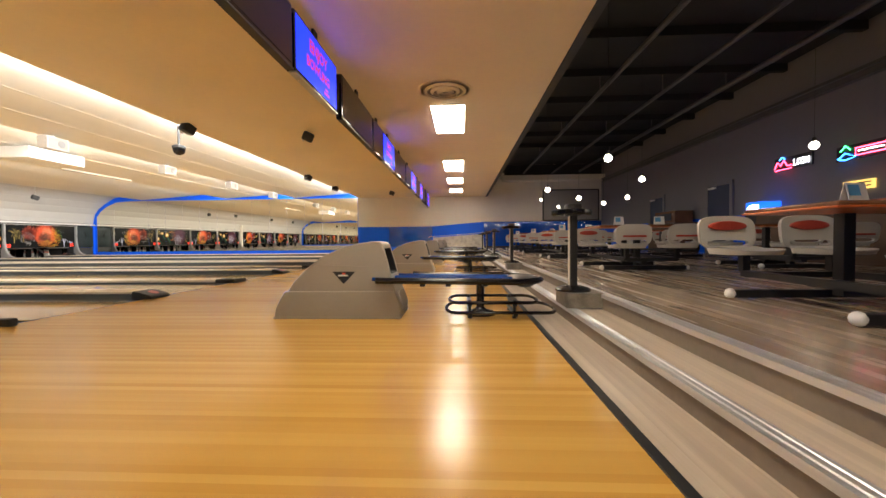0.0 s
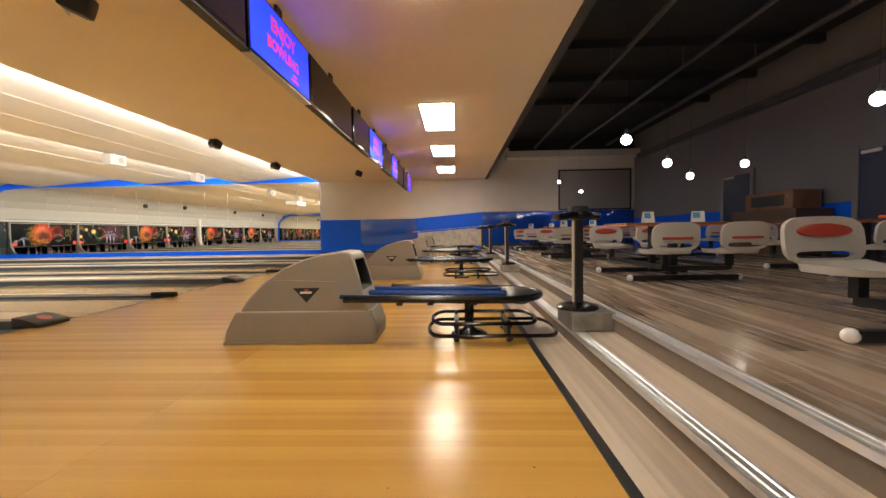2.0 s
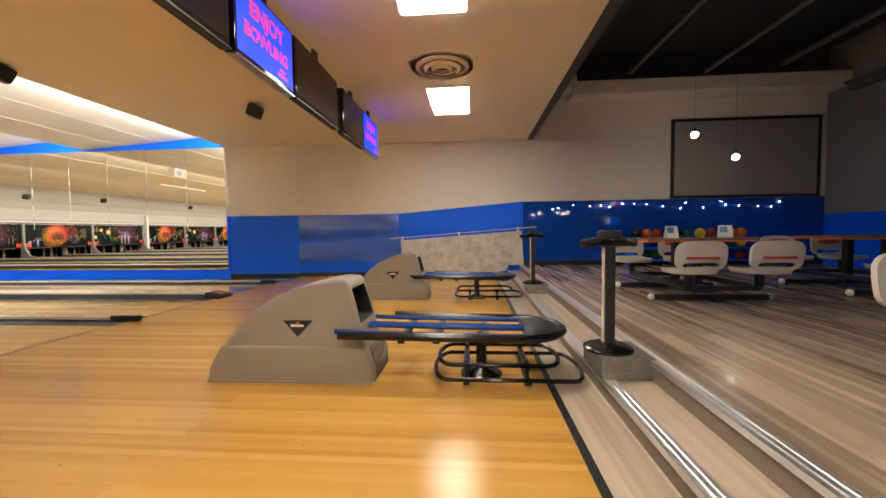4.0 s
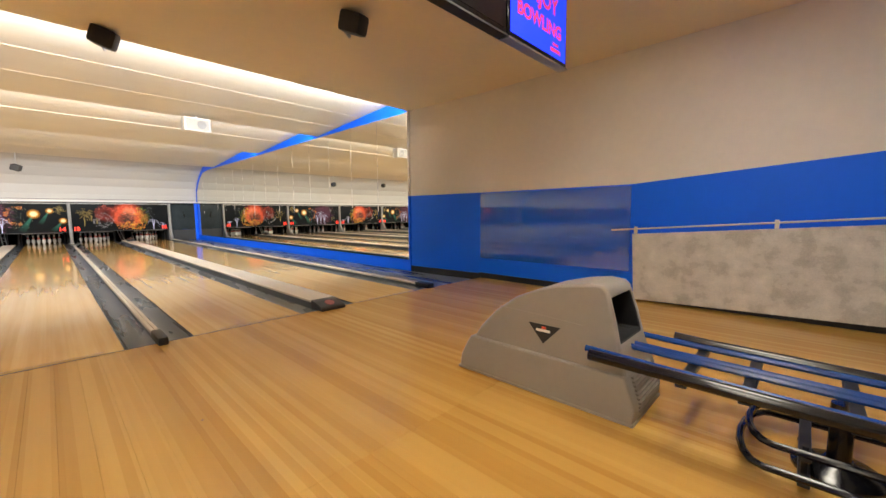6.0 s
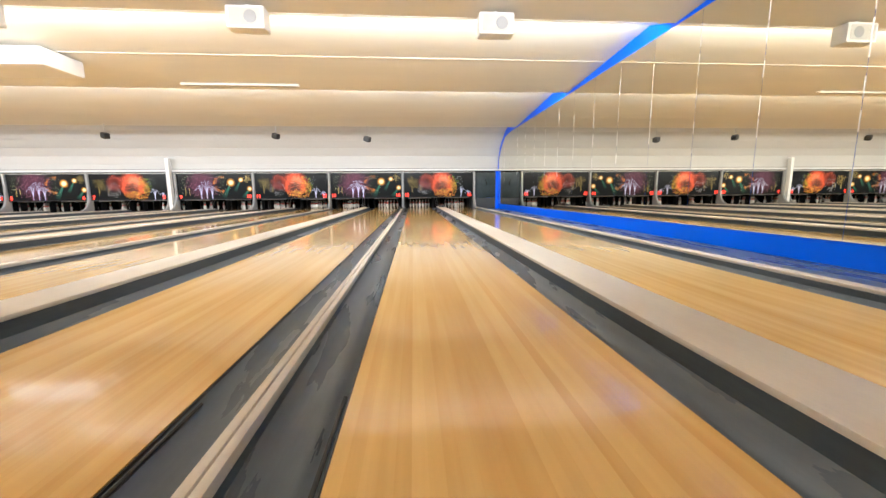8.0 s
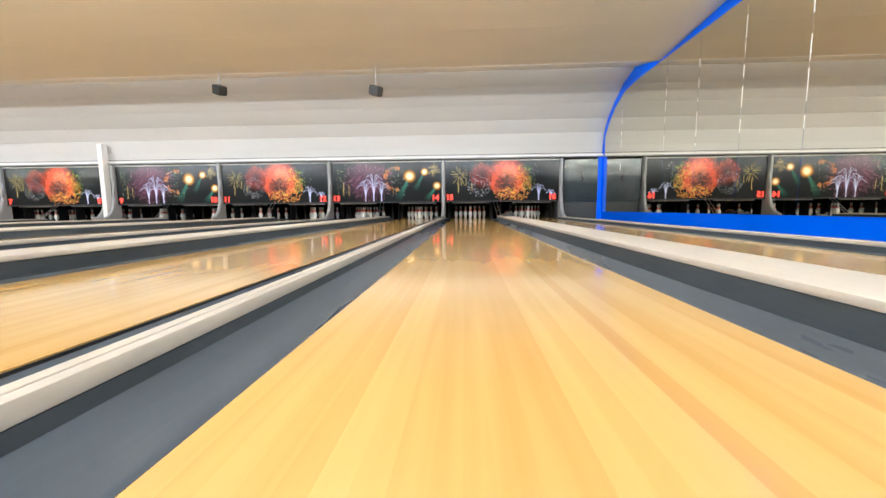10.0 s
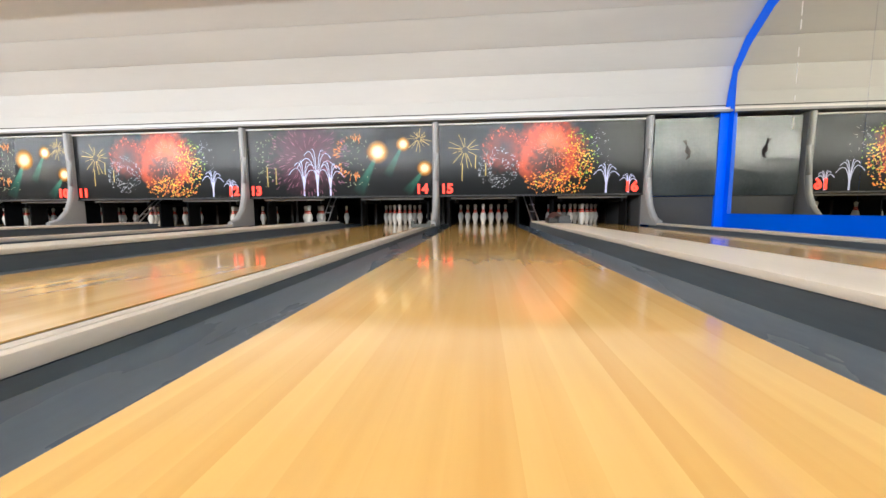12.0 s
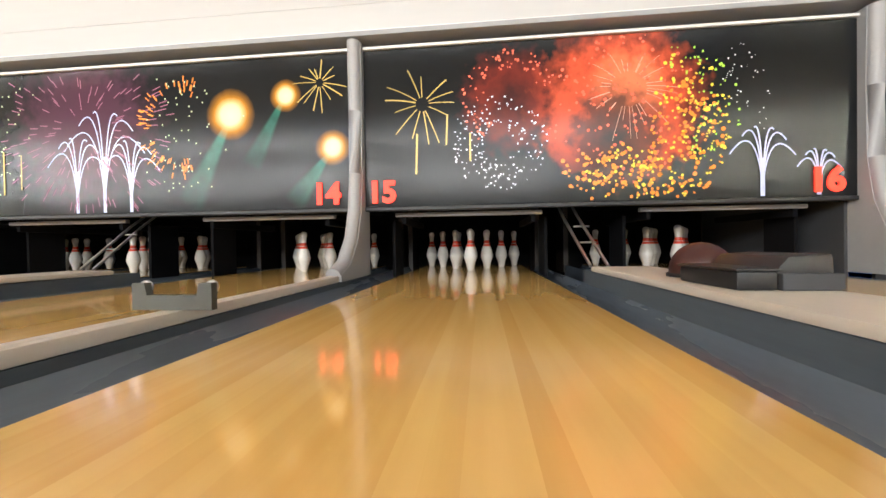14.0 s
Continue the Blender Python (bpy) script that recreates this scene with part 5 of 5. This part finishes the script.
def shell(parent, m, red_front=True):
    """A moulded seat with an open lower back and a red pad."""
    s = new("seat")
    s.parent = parent
    s.matrix_local = m
    w = 0.235
    outline = []
    for i in range(28):
        a = 2 * math.pi * i / 28
        c, d = math.cos(a), math.sin(a)
        outline.append((w * (abs(c) ** 0.55) * (1 if c > 0 else -1), 0.20 * (abs(d) ** 0.55) * (1 if d > 0 else -1)))
    # backrest: a ring with a slot in its lower part, leaning back
    bm = bmesh.new()
    rings = []
    for sc, off in ((1.0, 0.0), (1.0, 0.032)):
        rings.append([bm.verts.new((x * sc, -0.20 - off - 0.10 * (z + 0.2) + 0.25 * x * x, 0.24 + z)) for x, z in outline])
    hole = []
    for off in (0.0, 0.032):
        hole.append([bm.verts.new((x * 0.72, -0.20 - off - 0.10 * (z * 0.16 + 0.075) + 0.25 * x * x * 0.5, 0.24 - 0.125 + z * 0.16)) for x, z in outline])
    n = len(outline)
    for i in range(n):
        j = (i + 1) % n
        bm.faces.new((rings[0][i], rings[0][j], rings[1][j], rings[1][i]))
        bm.faces.new((hole[0][i], hole[1][i], hole[1][j], hole[0][j]))
        bm.faces.new((rings[0][i], hole[0][i], hole[0][j], rings[0][j]))
        bm.faces.new((rings[1][i], rings[1][j], hole[1][j], hole[1][i]))
    bmesh.ops.recalc_face_normals(bm, faces=bm.faces)
    part("backrest", bm, M_SEAT, s, "grey moulded back", True)
    bm = bm_lathe([(0.158, 0.0), (0.158, 0.018), (0.146, 0.026), (0.10, 0.029)], 24)
    for v in bm.verts:
        v.co = Vector((v.co.x, -0.222 + v.co.z, 0.315 + v.co.y * (0.40 if v.co.y > 0 else 0.32)))
    bmesh.ops.recalc_face_normals(bm, faces=bm.faces)
    part("pad", bm, M_RED, s, "oval red pad", True)
    part("back_strip", bm_box(-0.15, 0.15, -0.270, -0.258, 0.20, 0.235, 0.004), M_RED, s, "red strip", True)
    bm = bmesh.new()
    top, low = [], []
    for i in range(28):
        a = 2 * math.pi * i / 28
        c, d = math.cos(a), math.sin(a)
        x = 0.23 * (abs(c) ** 0.6) * (1 if c > 0 else -1)
        y = 0.22 * (abs(d) ** 0.6) * (1 if d > 0 else -1)
        top.append(bm.verts.new((x, y, 0.03 + 0.5 * x * x + (0.03 if y < -0.15 else 0))))
        low.append(bm.verts.new((x * 0.93, y * 0.93, -0.01)))
    bm.faces.new(top)
    bm.faces.new(low[::-1])
    for i in range(28):
        j = (i + 1) % 28
        bm.faces.new((low[i], low[j], top[j], top[i]))
    bmesh.ops.recalc_face_normals(bm, faces=bm.faces)
    part("seat_pan", bm, M_SEAT, s, "grey moulded pan", True)
    return s


def table_set(x, y):
    ob = thing("table_set", "orange-edged table with four grey moulded seats", "table set", "lounge table sets", (x, y, LOUNGE))
    part("table_top", bm_box(-0.62, 0.62, -0.36, 0.36, 0.675, 0.702, 0.01), M_TABLE, ob, "brown laminate top")
    part("table_edge", bm_box(-0.635, 0.635, -0.375, 0.375, 0.66, 0.6745, 0.006), M_ORANGE, ob, "orange edge band")
    for yy in (-0.49, 0.49):
        part("foot_bar", bm_box(-0.62, 0.62, yy - 0.035, yy + 0.035, 0.012, 0.075, 0.01), M_BLACK, ob, "black steel foot bar")
        for xx in (-0.63, 0.63):
            bm = bmesh.new()
            bmesh.ops.create_uvsphere(bm, u_segments=12, v_segments=8, radius=0.042)
            part("foot_tip", bm, M_WHITE, ob, "white plastic foot tip", True).location = (xx, yy, 0.044)
        part("post", bm_box(-0.04, 0.04, yy * 0.5 - 0.04, yy * 0.5 + 0.04, 0.06, 0.66), M_BLACK, ob)
    part("spine", bm_box(-0.04, 0.04, -0.49, 0.49, 0.10, 0.16), M_BLACK, ob)
    for sx in (-0.36, 0.36):
        for sy in (-1, 1):
            m = pose(sx, sy * 0.72, 0.355, 0, 0, 0 if sy < 0 else 180) @ Matrix.Diagonal((1.06, 1.0, 0.76, 1))
            shell(ob, m)
            part("seat_post", bm_box(sx - 0.03, sx + 0.03, sy * 0.72 - 0.03, sy * 0.72 + 0.03, 0.20, 0.348), M_BLACK, ob)
            part("seat_arm", bm_box(min(0, sx), max(0, sx), sy * 0.70 - 0.03, sy * 0.70 + 0.03, 0.15, 0.20), M_BLACK, ob)
        part("seat_beam", bm_box(sx - 0.03, sx + 0.03, -0.72, 0.72, 0.16, 0.21), M_BLACK, ob)
    return ob


TABLES = (-0.20, -4.00, -7.85, -11.35, -15.10, -18.90)
first = table_set(6.93, TABLES[0])
for y in TABLES[1:]:
    copy_thing(first, pose(6.93, y, LOUNGE))
for x, y in ((9.3, 0.1), (9.4, -3.8), (9.5, -7.6), (9.4, -11.2), (9.4, -14.9)):
    copy_thing(first, pose(x, y, LOUNGE))


def card(x, y, z, turn):
    c = thing("menu_card", "white folded menu card with blue print", "menu card", "menu cards", (x, y, z))
    for s in (-1, 1):
        f = part("leaf", bm_box(-0.075, 0.075, -0.002, 0.002, 0.0, 0.15), M_WHITE, c)
        f.matrix_local = pose(0, s * 0.035, 0.001, s * 13, 0, 0)
        g = part("print", bm_box(-0.065, 0.02, -0.001, 0.001, 0.06, 0.135), plain("card_blue", (0.10, 0.32, 0.60), 0.4), c, "blue printed block")
        g.matrix_local = pose(0, s * 0.0385, 0.001, s * 13, 0, 0)
    c.rotation_euler = (0, 0, turn)


for yk in TABLES[:5]:
    card(6.75, yk, LOUNGE + 0.702, 0.15)
    card(7.45, yk + 0.1, LOUNGE + 0.702, -0.2)

# blue ball shelf on the end wall
sh = thing("ball_shelf", "blue wooden shelf rack full of bowling balls", "shelf", at=(7.75, WALL_Y - 0.42, LOUNGE))
for x in (0.0, 1.3, 2.6):
    part("side_panel", bm_box(x, x + 0.05, 0.0, 0.38, 0.0, 0.62), M_BLUE, sh)
for z in (0.10, 0.36, 0.57):
    for x in (0.052, 1.352):
        part("shelf_board", bm_box(x, x + 1.246, 0.0, 0.38, z, z + 0.03), M_BLUE, sh)
BALLS = [paint("ball_%s" % n, c, 0.12, 0.2, 8.0) for n, c in (("black", (0.01, 0.01, 0.012)), ("green", (0.01, 0.10, 0.03)), ("yellow", (0.70, 0.55, 0.02)), ("blue", (0.02, 0.05, 0.25)), ("orange", (0.65, 0.18, 0.02)), ("red", (0.30, 0.03, 0.02)))]
bm = bmesh.new()
bmesh.ops.create_uvsphere(bm, u_segments=16, v_segments=10, radius=0.107)
me = to_mesh("bowling_ball", bm, BALLS[0], True)
order = (0, 0, 1, 2, 5, 3, 4, 4, 0, 4, 5)
for row, z in enumerate((0.13, 0.39, 0.60)):
    for i in range(11):
        if row < 2 and (i + row) % 3 == 0:
            continue
        mm = me.copy()
        mm.materials[0] = BALLS[order[(i + row * 4) % 11]]
        b_ = new("bowling_ball", mm)
        b_.location = (7.75 + (0.17 + 0.215 * i if i < 6 else 0.225 + 0.215 * i), WALL_Y - 0.24, LOUNGE + z + 0.107)
        tagged(b_, "glossy bowling ball resting on the blue shelf", "bowling ball", "balls on the shelf")

# small glowing balls stand for bulbs mirrored in the blue wall; cable added
sl_ = thing("string_light", "small glowing balls for bulb reflections in the wall, on an added cable", "string light", at=(0, WALL_Y - 0.035, 1.62))
rs = random.Random(12)
sag = [(5.8 + 0.28 * i + rs.uniform(-0.11, 0.11), 0, rs.uniform(-0.09, 0.05)) for i in range(21)]
part("cable", bm_tube(sag, 0.003, 5), M_BLACK, sl_)
bm = bmesh.new()
bmesh.ops.create_uvsphere(bm, u_segments=8, v_segments=6, radius=0.010)
glint_mesh = to_mesh("lamp", bm, glow("bulb_glint_glow", (0.9, 0.95, 1.0), 14.0), True)
for p_ in sag[1:-1]:
    o = new("lamp", glint_mesh)
    o.parent = sl_
    o.location = (p_[0], 0, p_[2] - 0.012)
# rear wall: door, bar with signs
dr = tagged(thing("door_1", "closed dark blue door with a pale frame", "door", at=(BACK_X, -2.2, LOUNGE)), kind="structure")
part("leaf", bm_box(-0.045, -0.006, -0.48, 0.48, 0.005, 2.05, 0.004), paint("door_blue", (0.008, 0.022, 0.07), 0.35, 0.1, 1.5), dr)
for y in (-0.54, 0.54):
    part("door_frame", bm_box(-0.06, -0.006, y - 0.055, y + 0.055, 0.0, 2.16), M_REAR, dr)
part("door_frame", bm_box(-0.06, -0.006, -0.48, 0.48, 2.055, 2.16), M_REAR, dr)
part("closer", bm_box(-0.10, -0.046, 0.1, 0.42, 1.97, 2.03, 0.005), M_WHITE, dr, "pale door closer")
part("door_handle", bm_lathe([(0.025, 0), (0.025, 0.03), (0.03, 0.05), (0.02, 0.07)], 12), M_STEEL, dr).matrix_local = pose(-0.045, -0.40, 1.0, 0, -90, 0)
copy_thing(dr, pose(BACK_X, -5.85, LOUNGE))
cb = thing("equipment_cabinet", "dark brown equipment cabinet by the rear wall", "cabinet", at=(BACK_X - 0.45, -4.0, LOUNGE))
part("body", bm_box(-0.35, 0.40, -0.9, 0.9, 0.0, 1.0, 0.01), M_KICK, cb)
part("upper_box", bm_box(-0.25, 0.35, -0.7, 0.6, 1.001, 1.40, 0.02), M_TABLE, cb, "brown upper box")
part("panel", bm_box(-0.262, -0.252, -0.5, 0.4, 1.08, 1.32), M_BLACK, cb, "black front panel")
bar = thing("bar_counter", "long bar with an orange-edged top", "bar counter", at=(BACK_X - 0.9, -11.4, LOUNGE))
part("front", bm_box(-0.25, 0.25, -2.6, 2.6, 0.0, 1.04), M_KICK, bar)
part("top", bm_box(-0.38, 0.38, -2.75, 2.75, 1.041, 1.075, 0.01), M_TABLE, bar)
part("edge", bm_box(-0.40, -0.381, -2.75, 2.75, 1.035, 1.08, 0.004), M_ORANGE, bar, "orange edge band")
NEON = {n: glow("neon_" + n, c, s) for n, c, s in (("red", (1.0, 0.05, 0.12), 9.0), ("blue", (0.03, 0.25, 1.0), 9.0), ("white", (0.9, 0.9, 1.0), 7.0), ("green", (0.05, 0.9, 0.2), 7.0), ("yellow", (0.9, 0.75, 0.1), 3.0))}


def neon(y, z, strokes_, label):
    """Bent glowing tubes on the rear wall, in (y, z) strokes."""
    s = thing("neon_sign", label, "neon sign", "neon signs", (BACK_X - 0.06, y, z))
    for name, pts in strokes_:
        part("tube", bm_tube([(0, -a, b) for a, b in pts], 0.011, 6), NEON[name], s, name + " neon tube")
    part("mount", bm_box(0.02, 0.055, -0.5, 0.5, -0.15, 0.15), M_BLACK, s, "black mount")
    return s


neon(-8.40, 2.50, [("red", [(-0.48, -0.10), (-0.40, 0.06), (-0.30, -0.04), (-0.22, 0.08), (-0.12, -0.06), (0.0, -0.06)]), ("red", [(-0.46, -0.14), (0.0, -0.13)]), ("blue", [(-0.34, 0.10), (-0.26, 0.16), (-0.18, 0.10)]), ("white", [(0.06, 0.05), (0.06, -0.08), (0.12, -0.08)]), ("white", [(0.17, 0.05), (0.17, -0.08)]), ("white", [(0.32, 0.04), (0.24, 0.04), (0.24, -0.08), (0.32, -0.08), (0.32, -0.02)]), ("white", [(0.37, 0.05), (0.37, -0.08)]), ("white", [(0.44, 0.05), (0.44, -0.08)])], "small red and white neon beer sign")
neon(-9.95, 2.42, [("green", [(-0.4, 0.05), (-0.3, 0.15), (-0.2, 0.05)]), ("blue", [(-0.45, -0.10), (-0.3, 0.0), (-0.1, -0.10), (-0.3, -0.14), (-0.45, -0.10)]), ("red", [(-0.1, 0.06), (0.45, 0.06), (0.45, -0.08), (-0.1, -0.08), (-0.1, 0.06)]), ("white", [(-0.05, 0.0), (0.40, 0.0)])], "red, blue and green neon sign")
neon(-11.2, 2.38, [("white", [(-0.25, 0.15), (0.05, 0.15)]), ("white", [(-0.10, 0.15), (-0.10, -0.2)]), ("white", [(0.15, 0.15), (0.15, -0.2), (0.4, -0.2)])], "white neon sign with tall strokes")
at_ = thing("atm", "dark cash machine with a lit blue sign", "cash machine", at=(BACK_X - 0.35, -7.9, LOUNGE))
part("body", bm_box(-0.22, 0.30, -0.24, 0.24, 0.0, 1.05, 0.02), M_GREYDARK, at_)
part("sign_box", bm_box(-0.20, 0.28, -0.25, 0.25, 1.06, 1.36, 0.02), glow("atm_blue", (0.01, 0.12, 0.9), 1.6), at_, "lit blue sign box")
t = new("sign_lettering", text_mesh("ATM", 0.17, NEON["white"], 0.002))
t.parent = at_
t.matrix_local = pose(-0.204, 0.0, 1.22, 90, 0, -90)
lb = thing("price_board", "small lit yellow board above the bar", "sign board", at=(BACK_X - 0.02, -9.9, 1.75))
part("face", bm_box(-0.03, -0.004, -0.3, 0.3, -0.09, 0.09), glow("board_yellow", (0.9, 0.6, 0.15), 1.0), lb)
for i, z in enumerate((0.04, -0.03)):
    part("writing_bar", bm_box(-0.034, -0.0305, -0.24, 0.20 - 0.1 * i, z - 0.012, z + 0.012), M_KICK, lb, "unreadable dark line")

# ---- boards of the floors, laid one by one ----
rng = random.Random(9)
SEAM = 2.72
w = 0.13
n = 141
mesh_a = to_mesh("board", bm_box(0.013, SEAM - 0.0008, 0, w - 0.0006, -0.022, 0.0), M_APP)
mesh_b = to_mesh("board", bm_box(SEAM + 0.0008, APPROACH - 0.001, 0, w - 0.0006, -0.022, 0.0), M_APP)
approach = tagged(thing("approach_boards", "honey-coloured maple boards of the approach", "floor"), kind="structure")
for i in range(n):
    for mesh in (mesh_a, mesh_b):
        o = new("board", mesh)
        o.parent = approach
        o.location.y = WALL_Y - 0.004 - w * (i + 1)
bm = bm_box(0.013, APPROACH - 0.001, FAR_Y, WALL_Y - 0.006 - w * n, -0.022, 0.0)
tagged(part("board_rest", bm, M_APP, approach), kind="stuff")
for number in (13, 14, 15, 16):
    k = (16 - number) // 2
    c = pair_y(k) + (PAIR0 if number % 2 == 0 else -PAIR0)
    bw = 2 * HALF / 26
    mesh = to_mesh("lane_board", bm_box(LANE_END, -0.006, 0, bw, -0.02, 0.0), M_LANE)
    for i in range(26):
        o = new("lane_board", mesh)
        o.parent = lanes[number]
        o.location.y = c - HALF + bw * i
# vinyl planks of the lounge
planks = tagged(thing("lounge_planks", "grey-brown wood-look vinyl planks", "floor"), kind="structure")
pw, pl = 0.18, 1.22
mesh = to_mesh("plank", bm_box(0, pw - 0.0012, 0, pl - 0.0012, -0.006, 0.0), M_VINYL)
rest = bmesh.new()
for r in range(37):
    x0 = 5.462 + pw * r
    if x0 + pw > BACK_X:
        break
    y = WALL_Y - 0.02 - rng.uniform(0, pl)
    while y > -17.5:
        if r < 17 and y > -15:
            o = new("plank", mesh)
            o.parent = planks
            o.location = (x0, y - pl, LOUNGE)
        else:
            vv = [rest.verts.new((x0 + a, y - pl + b, LOUNGE)) for a, b in ((0, 0), (pw - 0.0012, 0), (pw - 0.0012, pl - 0.0012), (0, pl - 0.0012))]
            rest.faces.new(vv)
        y -= pl
tagged(part("plank_rest", rest, M_VINYL, planks), kind="stuff")
